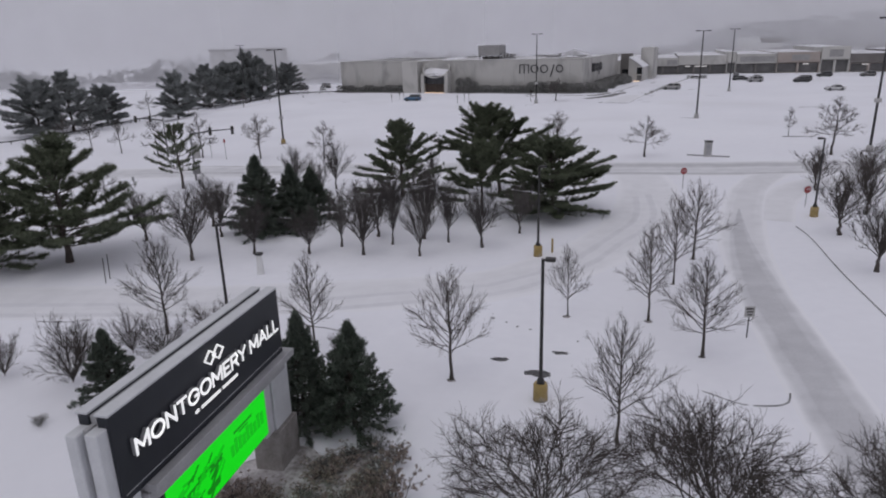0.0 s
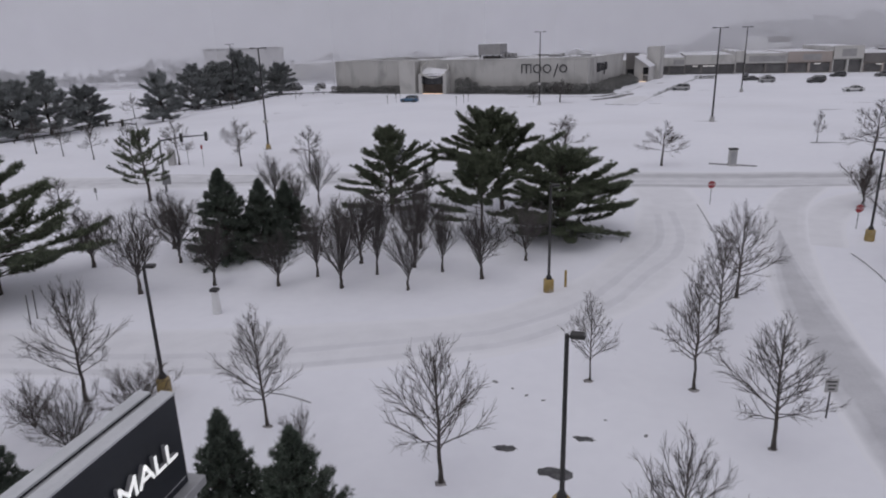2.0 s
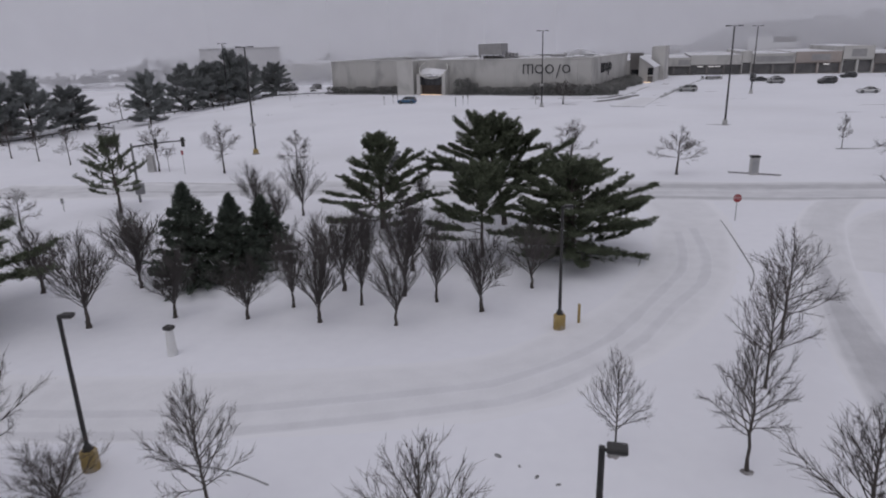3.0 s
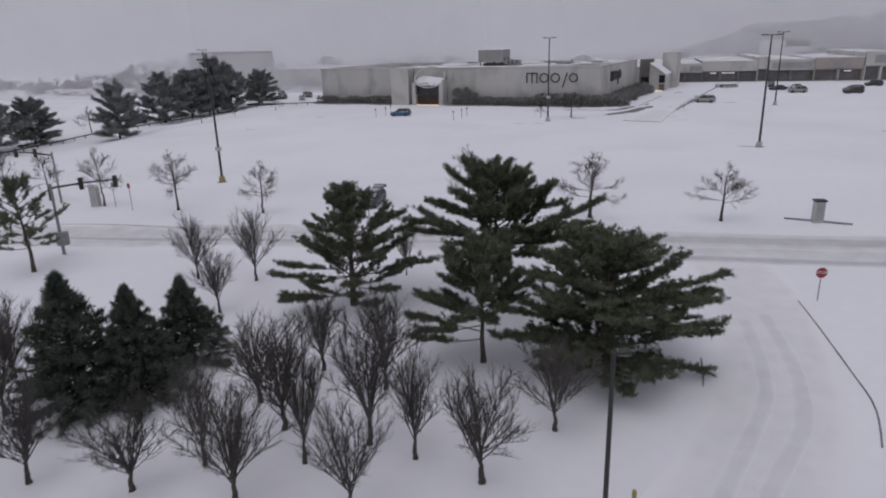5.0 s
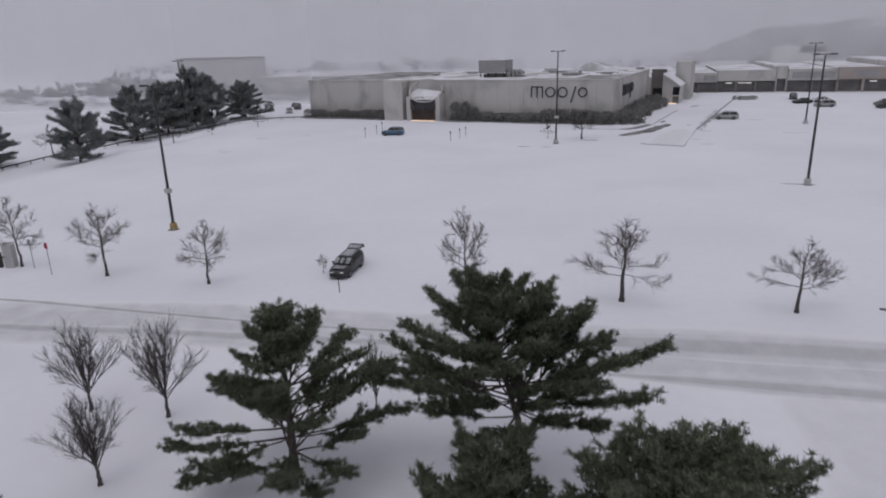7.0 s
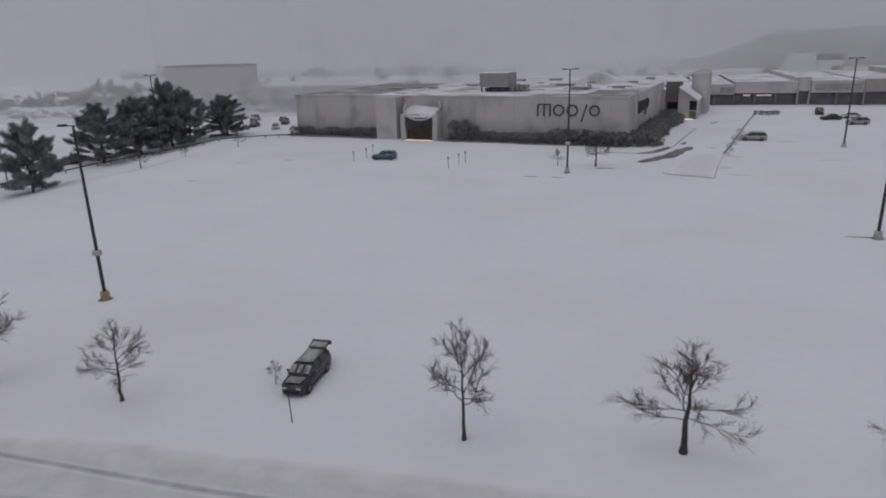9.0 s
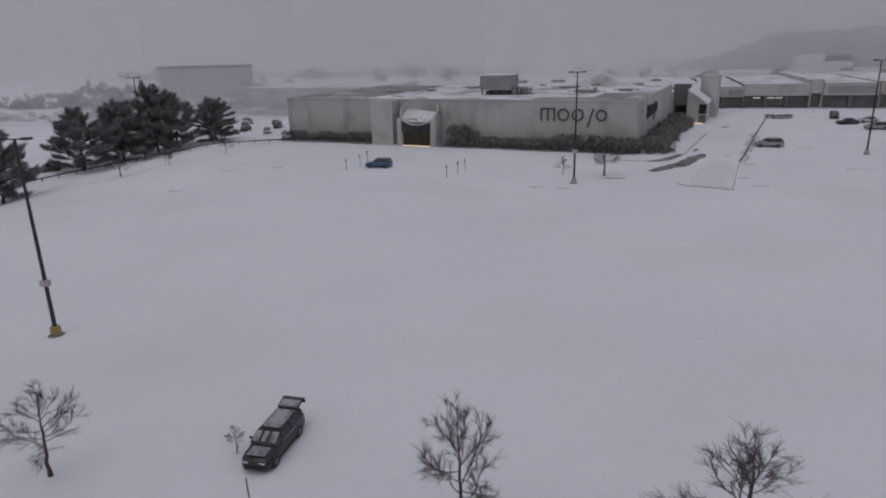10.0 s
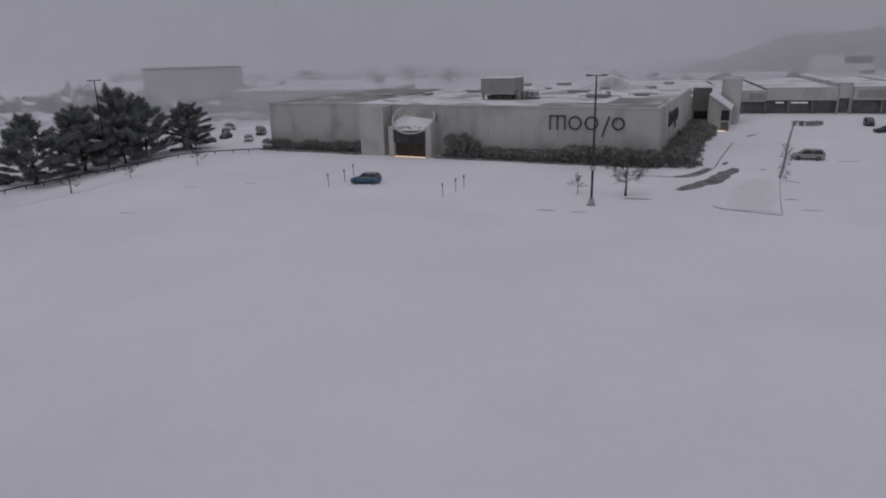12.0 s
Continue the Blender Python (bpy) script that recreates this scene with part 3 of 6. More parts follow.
def bare_tree(name, seed, label, group, style, twig_mat):
    """A leafless tree 10 high and about 10 wide; style: leader, vase, crooked or shrub."""
    rng = random.Random(seed)
    conf = {
        "leader": dict(th=2.2, top=8.2, n=34, el=(0.42, 1.15), ln=5.2, bend=0.05, up=0.025, r=0.165, sec=9, twig=7, spread=0.30, lr=0.36, lift=0.06, fine=0.012),
        "vase": dict(th=1.7, top=3.2, n=20, el=(0.72, 1.46), ln=7.4, bend=0.05, up=0.035, r=0.21, sec=11, twig=10, spread=0.32, lr=0.34, lift=0.18, fine=0.012),
        "crooked": dict(th=3.0, top=7.2, n=13, el=(0.15, 1.0), ln=4.8, bend=0.17, up=0.05, r=0.20, sec=13, twig=14, spread=0.62, lr=0.29, lift=0.08, fine=0.010),
        "wide": dict(th=1.5, top=2.9, n=26, el=(0.12, 1.25), ln=6.4, bend=0.20, up=0.02, r=0.19, sec=19, twig=12, spread=0.75, lr=0.36, lift=0.0, curl=0.35, fine=0.009, outer=0.55),
        "shrub": dict(th=0.25, top=0.8, n=26, el=(0.5, 1.35), ln=8.0, bend=0.11, up=0.015, r=0.12, sec=11, twig=10, spread=0.45, lr=0.55, lift=0.08),
    }[style]
    ob = thing(name, label, "tree" if style != "shrub" else "shrub", group)
    tm, cm = MB(), MB()
    top = Vector((rng.gauss(0, 0.15), rng.gauss(0, 0.15), conf["top"]))
    nseg = 9
    tr = [Vector((0, 0, -0.2))]
    for i in range(1, nseg + 1):
        u = i / nseg
        w = 0.10
        tr.append(Vector((top.x * u + rng.gauss(0, w * 0.4), top.y * u + rng.gauss(0, w * 0.4), conf["top"] * u)))
    rad = [conf["r"] * (1.45 if i == 0 else 1.0) * (1 - 0.72 * i / nseg) for i in range(nseg + 1)]
    tm.tube(tr, rad, 8)
    az = rng.uniform(0, 6.28)
    limbs = []
    for i in range(conf["n"]):
        u = (i + 0.5) / conf["n"]
        h = conf["th"] + (conf["top"] * 0.97 - conf["th"]) * u
        p, _ = along(tr, min(0.999, (h + 0.2) / (conf["top"] + 0.2)))
        az += 2.4 + rng.gauss(0, 0.35)
        el = conf["el"][0] + (conf["el"][1] - conf["el"][0]) * (u if style in ("leader", "crooked") else rng.random() ** 0.8)
        shape = {"leader": 1.0 - 0.62 * u, "crooked": 1.0 - 0.45 * u}.get(style, 1.0) * rng.uniform(0.75, 1.1)
        ln = conf["ln"] * shape
        d = Vector((math.cos(az) * math.cos(el), math.sin(az) * math.cos(el), math.sin(el)))
        if style in ("vase", "wide", "shrub"):
            # limbs end on a rounded outline
            cz, rz, rx = {"vase": (5.8, 4.2, 3.4), "wide": (4.4, 3.6, 6.0), "shrub": (4.6, 4.6, 4.4)}[style]
            o = Vector((p.x / rx, p.y / rx, (p.z - cz) / rz))
            e = Vector((d.x / rx, d.y / rx, d.z / rz))
            qa, qb, qc = e.dot(e), o.dot(e), o.dot(o) - 1
            root = qb * qb - qa * qc
            if root > 0:
                ln = max(1.5, (-qb + math.sqrt(root)) / qa) * rng.uniform(0.78, 1.02)
        pts = wander(rng, p, d, ln, 6, conf["bend"], conf["up"])
        r0 = conf["r"] * conf["lr"] * (ln / conf["ln"]) ** 0.7
        cm.tube(pts, [r0 * (1 - 0.13 * k) for k in range(7)], 4, cap=False)
        limbs.append((pts, ln, r0))
    if style in ("leader", "crooked"):
        pts = wander(rng, tr[-1], Vector((0, 0, 1)), 10 - conf["top"], 4, 0.12, 0.1)
        cm.tube(pts, [0.05, 0.04, 0.03, 0.02, 0.012], 4, cap=False)
        limbs.append((pts, 10 - conf["top"], 0.06))
    for pts, ln, r0 in limbs:
        ns = max(3, int(conf["sec"] * ln / conf["ln"]))
        for j in range(ns):
            u = 0.18 + 0.82 * ((j + rng.random()) / ns) ** conf.get("outer", 1.0)
            p, d = along(pts, min(u, 0.999))
            l2 = ln * rng.uniform(0.26, 0.46) * (1.15 - (0.6 if "outer" not in conf else 0.35) * u)
            q = wander(rng, p, side_way(rng, d, rng.uniform(0.4, 0.8) * (conf["spread"] + 0.45)) + Vector((0, 0, conf["lift"])), l2, 3, conf["bend"] * 1.2, conf["up"] * 1.5)
            cm.tube(q, [r0 * 0.5, r0 * 0.4, r0 * 0.3, 0.010], 3, cap=False)
            for _ in range(conf["twig"]):
                p3, d3 = along(q, rng.uniform(0.15, 0.999))
                l3 = rng.uniform(0.45, 1.2) * (0.5 + 0.09 * ln)
                s = wander(rng, p3, side_way(rng, d3, rng.uniform(0.3, 0.7)) + Vector((0, 0, conf["lift"])), l3, 2 if "curl" in conf else 1, conf.get("curl", 0.1), 0.05)
                cm.tube(s, [0.011, 0.009, 0.006] if "curl" in conf else [conf.get("fine", 0.012), 0.006], 3, cap=False)
    tm.v, cm.v = to_ten(tm.v, cm.v)
    part("trunk", tm, BARK, ob, shade=True)
    part("crown", cm, twig_mat, ob, "bare branches and fine twigs")
    return ob


def needles(pos, way, count, length, width, rng, open_=0.9):
    """Thin needle triangles, count at each place, fanned about its way."""
    n = len(pos)
    pos = np.repeat(np.asarray(pos), count, 0)
    way = np.repeat(np.asarray(way), count, 0)
    v = way + rng.normal(0, open_, pos.shape)
    v /= np.linalg.norm(v, axis=1)[:, None] + 1e-9
    side = np.cross(v, rng.normal(0, 1, pos.shape))
    side /= np.linalg.norm(side, axis=1)[:, None] + 1e-9
    ln = length * rng.uniform(0.6, 1.25, (n * count, 1))
    start = pos + rng.normal(0, length * 0.22, pos.shape)
    a, b, c = start - side * width / 2, start + side * width / 2, start + v * ln
    verts = np.stack([a, b, c], 1).reshape(-1, 3)
    faces = np.arange(len(verts)).reshape(-1, 3)
    return verts, faces


def needle_part(pos, way, count, length, width, seed, material, parent, label, open_=0.9):
    v, f = needles(pos, way, count, length, width, np.random.default_rng(seed), open_)
    part("crown", raw_mesh("crown", v.tolist(), f.tolist(), material), material, parent, label)


def pine_tree(name, seed, label, group, material, style="layered", bare=0.25, tufts=1.0, count=22, leaf=0.27, n_limbs=6, arms=(), gaps=0.12, lean=0.0):
    """A white pine 10 high and about 10 wide: tiers of upcurved limbs with flat feathery plumes. arms: extra limbs as (height, azimuth, length, rise)."""
    rng = random.Random(seed)
    ob = thing(name, label, "pine tree", group)
    lean += rng.uniform(-0.3, 0.3)
    tr = [Vector((lean * (i / 8) ** 1.5 + rng.gauss(0, 0.05), rng.gauss(0, 0.06), -0.2 + 10.0 * i / 8)) for i in range(9)]
    tm = MB().tube(tr, [0.19 * (1.3 if i == 0 else 1) * (1 - 0.105 * i) for i in range(9)], 8)
    lm = MB()
    pos, way = [], []
    tiers, rise, base_el, inner = {"open": (8, 0.06, 0.10, 0.34), "layered": (10, 0.07, 0.0, 0.34), "dense": (12, 0.05, -0.15, 0.20), "umbrella": (8, 0.06, 0.10, 0.32)}[style]
    limbs = []
    for i in range(tiers):
        u = i / (tiers - 1)
        h = 10 * (bare + (0.95 - bare) * u)
        for j in range(n_limbs):
            az = 2 * math.pi * (j + rng.random() + 0.37 * i) / n_limbs
            # longest a third of the way up, rounded above, some limbs short or broken off
            prof = (0.72 + 0.28 * min(1, u / 0.2)) * (1 - 0.80 * max(0, (u - 0.15) / 0.85) ** 1.2)
            if style != "layered":
                prof = (0.75 + 0.25 * min(1, u / 0.25)) * (1 - {"open": 0.80, "umbrella": 0.62, "dense": 0.55}[style] * u ** 2.0)
            ln = 5.0 * prof * rng.uniform(0.55 if style != "dense" else 0.75, 1.1)
            if rng.random() < gaps:
                ln *= 0.35
            limbs.append((h + rng.gauss(0, 0.2), az, ln, base_el + 0.95 * u ** 1.2 + rng.gauss(0, 0.10 if style != "dense" else 0.2)))
    limbs += [(a[0], a[1], a[2], a[3] if len(a) > 3 else 0.12) for a in arms]
    for h, az, ln, el in limbs:
        p, _ = along(tr, min(0.995, (h + 0.2) / 10.2))
        d = Vector((math.cos(az) * math.cos(el), math.sin(az) * math.cos(el), math.sin(el)))
        pts = wander(rng, p, d, ln, 6, 0.07, rise)
        lm.tube(pts, [0.07 * (0.35 + 0.65 * ln / 5) * (1 - 0.14 * k) for k in range(7)], 4, cap=False)
        nb = int(3 + ln * 3.0 * tufts)
        for k in range(nb):
            uu = inner + (1 - inner) * ((k + rng.random()) / nb) ** 0.8
            q, dd = along(pts, min(0.999, uu))
            sd = Vector((-dd.y, dd.x, 0)).normalized() * rng.choice((-1, 1))
            way_b = (dd * rng.uniform(0.6, 1.2) + sd * rng.uniform(0.1, 1.0) + Vector((0, 0, rng.uniform(0.10, 0.55)))).normalized()
            bl = rng.uniform(0.35, 1.05) * (1.3 - 0.5 * uu)
            lm.tube([q, q + way_b * bl], [0.03, 0.012], 3, cap=False)
            for s in range(4):
                c = q + way_b * bl * (s + 0.8) / 4
                pos.append((c.x + rng.gauss(0, 0.06), c.y + rng.gauss(0, 0.06), c.z + rng.gauss(0, 0.05)))
                way.append(tuple((way_b * 0.9 + Vector((0, 0, 0.6))).normalized()))
    tm.v, lm.v, pos = to_ten(tm.v, lm.v, pos)
    part("trunk", tm, PINE_BARK, ob, shade=True)
    part("branchwork", lm, PINE_BARK, ob)
    needle_part(pos, way, count, leaf, leaf * 0.16, seed, material, ob, "feathery dark needle tufts in tiers", 0.65)
    return ob


def spruce_tree(name, seed, label, group):
    """A dense cone-shaped spruce 10 high and about 10 wide (drawn in to its true width where it stands)."""
    rng = random.Random(seed)
    ob = thing(name, label, "spruce tree", group)
    tm = MB().tube([(0, 0, -0.2), (0, 0, 4), (0.05, 0, 9.6)], [0.26, 0.18, 0.04], 7)
    lm, pos, way = MB(), [], []
    for i in range(230):
        u = (i + rng.random()) / 230
        h = 0.5 + 9.3 * u
        az = 2.4 * i + rng.gauss(0, 0.3)
        ln = (5.0 * (1 - u) ** 1.0 + 0.12) * rng.uniform(0.68, 1.15)
        el = -0.12 + 0.75 * u + rng.gauss(0, 0.08)
        d = Vector((math.cos(az) * math.cos(el), math.sin(az) * math.cos(el), math.sin(el)))
        pts = wander(rng, Vector((0, 0, h)), d, ln, 4, 0.04, 0.03)
        lm.tube(pts, [0.07, 0.06, 0.045, 0.03, 0.015], 3, cap=False)
        for k in range(int(4 + ln * 4)):
            uu = 0.2 + 0.8 * rng.random() ** 0.7
            q, dd = along(pts, min(0.999, uu))
            sd = Vector((-dd.y, dd.x, 0)) * rng.uniform(-1, 1) * 0.5
            c = q + sd * (1.25 - uu) * 0.9
            pos.append((c.x, c.y, c.z + rng.gauss(0, 0.06)))
            w2 = dd * 1.0 + sd * 0.8 + Vector((0, 0, 0.25))
            way.append(tuple(w2.normalized()))
    for k in range(30):
        pos.append((0.05, 0, 9.0 + 0.035 * k))
        way.append((0, 0, 1))
    tm.v, lm.v, pos = to_ten(tm.v, lm.v, pos)
    part("trunk", tm, PINE_BARK, ob, shade=True)
    part("branchwork", lm, PINE_BARK, ob)
    needle_part(pos, way, 13, 0.44, 0.085, seed, SPRUCE, ob, "dense blue-green needles on upswept sprays", 0.6)
    return ob


rt = random.Random(11)
# single-leader young trees on the lawn by the drive
spread_out([bare_tree("young_tree", 20 + i, "leafless young shade tree on the snowy lawn", "lawn trees", "leader", TWIG) for i in range(4)], [
    (-7.2, 28.8, 6.2, 4.7), (-2.0, 37.6, 4.7, 2.6), (0.9, 24.6, 6.0, 3.9), (5.2, 33.1, 5.8, 4.9), (2.7, 37.4, 6.1, 3.7),
    (4.6, 44.0, 6.4, 3.7), (6.4, 49.4, 6.2, 5.2), (-15.8, 31.3, 5.9, 4.0), (-25.9, 31.8, 6.6, 4.6)], rt)
for x, y in ((-7.21, 28.79), (-2.05, 37.57), (0.95, 24.56), (5.18, 33.13), (2.70, 37.36), (4.56, 43.96), (6.39, 49.41), (-15.77, 31.27), (-25.89, 31.79)):
    rr = rt.uniform(0.24, 0.42)
    pts = [(rr * rt.uniform(0.7, 1.2) * math.cos(k * 0.449), rr * rt.uniform(0.5, 0.9) * math.sin(k * 0.449)) for k in range(14)]
    mb_ = MB().add([(a, b, 0.0) for a, b in pts] + [(a * 0.5, b * 0.5, 0.07) for a, b in pts], [(k, (k + 1) % 14, (k + 1) % 14 + 14, k + 14) for k in range(14)] + [tuple(range(14, 28))])
    single("mulch_ring", mb_, MULCH_RING, "ragged ring of dark mulch and snow round a trunk", "mulch", "mulch rings", "structure", spot(x, y))
spread_out([bare_tree("shrub", 40 + i, "leafless many-stemmed shrub standing in snow", "tall shrubs", "shrub", TWIG) for i in range(2)], [
    (-27.2, 25.5, 3.9, 4.0), (-23.3, 28.0, 3.8, 3.9), (-22.1, 31.1, 3.0, 3.8), (-26.4, 29.2, 3.0, 2.9), (-13.3, 29.4, 2.5, 1.7), (-31.6, 25.4, 3.1, 3.0), (-29.3, 28.1, 2.5, 2.4)], rt)
spread_out([bare_tree("sapling", 45, "thin leafless sapling in the snow beside a parked car", "", "crooked", TWIG)], [(-32.5, 94.8, 1.9, 1.3)], rt)
spread_out([bare_tree("crab_apple_tree", 54 + i, "leafless spreading tree with a dense tangle of dark twigs", "roadside spreading trees", "wide", TWIG) for i in range(3)], [
    (-1.6, 18.3, 5.2, 7.2), (3.8, 19.1, 5.6, 7.4), (9.2, 19.6, 4.7, 5.4)], rt)
spread_out([bare_tree("vase_tree", 60 + i, "leafless vase-shaped tree in a planted row", "screening row", "vase", HEDGE_TWIG) for i in range(4)], [
    (-33.4, 45.4, 6.5, 5.8), (-41.6, 50.3, 5.1, 5.4), (-34.8, 52.1, 5.7, 4.6), (-28.9, 47.7, 5.2, 4.5), (-24.0, 48.0, 4.2, 4.5), (-19.2, 48.1, 5.6, 4.5), (-19.7, 53.3, 5.9, 5.1),
    (-17.6, 51.0, 6.1, 3.6), (-14.5, 48.4, 5.1, 3.7), (-15.3, 52.8, 6.7, 4.4), (-13.0, 52.2, 5.6, 3.6), (-9.9, 51.2, 5.5, 4.9), (-7.3, 55.4, 4.8, 4.1),
    (-37.8, 55.5, 5.3, 5.7), (-20.4, 59.3, 4.9, 4.4), (-16.2, 57.7, 5.9, 4.6), (-22.2, 55.5, 5.0, 4.9), (-20.1, 74.0, 4.5, 1.8), (-21.9, 50.1, 5.7, 3.7), (-36.5, 71.5, 5.6, 4.0), (-31.5, 71.6, 6.0, 4.2), (-31.1, 65.9, 5.0, 3.6)], rt)
spread_out([bare_tree("lot_tree", 70 + i, "leafless crooked tree at the edge of the parking lot", "road trees", "crooked", TWIG) for i in range(4)], [
    (-52.7, 91.9, 7.1, 6.5), (-41.6, 91.1, 5.8, 5.6), (-7.1, 91.5, 6.4, 6.9), (4.5, 90.7, 5.5, 6.5), (-18.7, 90.6, 7.3, 5.6),
    (-63.9, 93.4, 7.2, 6.0), (-74.0, 95.7, 6.4, 5.0), (-98.7, 102.2, 6.6, 5.2), (-91.0, 100.0, 6.0, 4.4), (-83.1, 97.9, 6.4, 4.6), (-58.3, 64.7, 4.4, 4.2), (-124.8, 160.6, 6.4, 6.0), (-14.0, 174.0, 5.7, 7.8), (-20.5, 174.7, 3.2, 2.9), (-99.0, 166.7, 4.4, 4.3),
    (-92.9, 191.6, 4.1, 3.8), (-96.9, 177.9, 2.5, 2.7), (26.9, 91.1, 7.3, 7.4), (25.6, 107.5, 4.4, 2.2)], rt)
spread_out([bare_tree("verge_tree", 80 + i, "leafless round-headed tree on the snowy verge", "verge trees", "vase", TWIG) for i in range(2)], [
    (18.2, 56.8, 5.6, 5.4), (18.0, 47.9, 6.0, 5.2), (20.3, 72.1, 4.6, 4.5), (24.9, 72.2, 5.0, 6.1), (22.2, 63.4, 5.1, 4.7)], rt)
spread_out([spruce_tree("spruce_tree", 90 + i, "dark blue-green cone-shaped spruce in the snow", "spruces") for i in range(3)], [
    (-23.4, 24.1, 3.9, 3.3), (-12.9, 23.9, 5.3, 3.8), (-10.5, 23.9, 5.0, 4.1), (-31.3, 53.4, 7.2, 6.2), (-28.6, 54.7, 6.2, 5.2), (-28.6, 58.9, 5.2, 4.9)], rt)
pines = [(pine_tree("pine_tree", 100, "tall dark white pine with upswept open limbs", "pine grove", NEEDLE, "open", 0.16, 1.9, 26, 0.24, 8, ((0.9, 3.6, 3.4), (0.8, 5.4, 3.0)), 0.12), (-22.0, 68.2, 8.5, 9.8, 0)),
         (pine_tree("pine_tree", 101, "slim dark white pine with a bare lower trunk", "pine grove", NEEDLE, "umbrella", 0.50, 1.7, 24, 0.30, 6, ((4.4, 2.8, 4.6), (4.6, 3.5, 5.0), (3.8, 2.5, 4.4), (3.6, 3.9, 4.6), (3.0, 3.1, 5.0, 0.0), (2.4, 3.5, 4.6, -0.1), (4.8, 4.4, 3.8), (4.8, 1.8, 3.6)), 0.12), (-11.8, 61.3, 7.4, 7.4, 0)),
         (pine_tree("pine_tree", 102, "tall broad dark white pine with a forked trunk", "pine grove", NEEDLE, "umbrella", 0.40, 1.9, 26, 0.23, 8, ((5.6, 0.0, 6.4, 0.25), (5.0, -0.3, 5.4), (5.4, 0.5, 5.4), (4.4, 0.2, 5.4, 1.15), (4.8, -0.4, 5.0, 1.1), (5.0, 0.8, 4.6, 1.2), (5.0, 3.1, 5.2), (5.6, 3.5, 4.8), (6.2, 2.7, 4.6), (7.4, 0.1, 3.8, 0.5), (7.9, -0.5, 3.3, 0.7), (7.0, 0.5, 4.0, 0.45), (8.3, 0.3, 2.8, 0.7)), 0.08, -1.4), (-11.4, 70.0, 9.7, 11.6, 0)),
         (pine_tree("pine_tree", 103, "broad low dark pine with dense heavy limbs", "pine grove", NEEDLE, "dense", 0.07, 1.8, 26, 0.25, 8, ((6.0, 0.1, 5.4, 0.32), (5.6, -0.4, 5.0, 0.38), (6.0, 0.6, 4.8, 0.35), (4.2, 0.0, 5.2, 0.25), (3.0, -0.3, 5.0, 0.3), (1.8, 3.4, 5.6), (2.2, 4.0, 5.0)), 0.04, -0.6), (-5.1, 62.2, 7.7, 10.4, 0)),
         (pine_tree("pine_tree", 104, "large dark white pine with ragged tiers", "pine grove", NEEDLE, "layered", 0.16, 1.4, 22, 0.27, 7, ((2.2, 0.2, 6.0), (1.7, -0.4, 5.6), (2.8, 0.6, 5.4), (3.6, 0.0, 5.2))), (-44.4, 43.9, 10.8, 14.5, 0)),
         (pine_tree("pine_tree", 105, "large dark white pine with broad limbs", "pine grove", NEEDLE, "dense", 0.14, 1.1), (-50.6, 41.0, 9.6, 12.4, 0)),
         (pine_tree("pine_tree", 106, "sparse dark pine with open limbs by the road", "pine grove", NEEDLE, "layered", 0.30, 0.8, 20, 0.27, 4, ((3.2, 3.1, 4.6), (5.6, 2.9, 4.2)), 0.3, -0.5), (-52.3, 71.4, 8.2, 8.0, 0))]
for ob, (x, y, h, w, a) in pines:
    ob.matrix_basis = spot(x, y, a, w / 10, h / 10)
# the haze over these pines sits in their needle colour
spread_out([pine_tree("bank_pine", 110 + i, "grey-green pine on the bank behind the rail, haze put into its colour", "bank pines", FAR_NEEDLE, s, 0.10, 1.35, 8, 0.52, 7) for i, s in enumerate(("dense", "layered", "dense"))], [
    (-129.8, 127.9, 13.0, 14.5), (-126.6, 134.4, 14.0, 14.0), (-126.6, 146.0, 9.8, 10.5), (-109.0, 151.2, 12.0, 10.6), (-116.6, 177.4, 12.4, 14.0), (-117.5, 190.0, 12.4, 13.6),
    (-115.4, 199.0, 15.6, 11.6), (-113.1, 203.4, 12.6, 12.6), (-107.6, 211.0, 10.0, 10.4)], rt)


# ---- the store and the mall ----
STORE = Matrix.Translation((-8.8, 199.0, 0.45)) @ Matrix.Rotation(radians(-10.9), 4, "Z")


def wall_box(x0, x1, y0, y1, z0, z1, e=0.04):
    return MB().box(((x0 + x1) / 2, (y0 + y1) / 2, (z0 + z1) / 2), (x1 - x0, y1 - y0, z1 - z0), e)


def ring_letters(parent, m, size, material, depth):
    """Store name as plain rounded shapes: arches, rings and slanted bars."""
    s = size

    def stroke(pts, r=0.055):
        mb = MB()
        for a, b in zip(pts[:-1], pts[1:]):
            dx, dz = b[0] - a[0], b[1] - a[1]
            ln = math.hypot(dx, dz)
            mm = m @ Matrix.Translation(((a[0] + b[0]) / 2 * s, -depth / 2, (a[1] + b[1]) / 2 * s)) @ Matrix.Rotation(-math.atan2(dz, dx), 4, "Y")
            mb.box((0, 0, 0), ((ln + r * 1.5) * s, depth, 2 * r * s), 0.01, mm)
        part("letter_shape", mb, material, parent)

    def arc(cx, cz, r, a0, a1, n=10):
        return [(cx + r * math.cos(radians(a0 + (a1 - a0) * i / n)), cz + r * math.sin(radians(a0 + (a1 - a0) * i / n))) for i in range(n + 1)]
    stroke([(0, 0), (0, 1), (1.15, 1), (1.15, 0)])
    stroke([(0.575, 0), (0.575, 1)])
    stroke(arc(1.95, 0.5, 0.46, 0, 360, 16))
    stroke(arc(3.2, 0.5, 0.46, 0, 360, 16))
    stroke([(4.5, 1), (4.05, -0.45)])
    stroke(arc(5.2, 0.5, 0.42, 0, 360, 14))


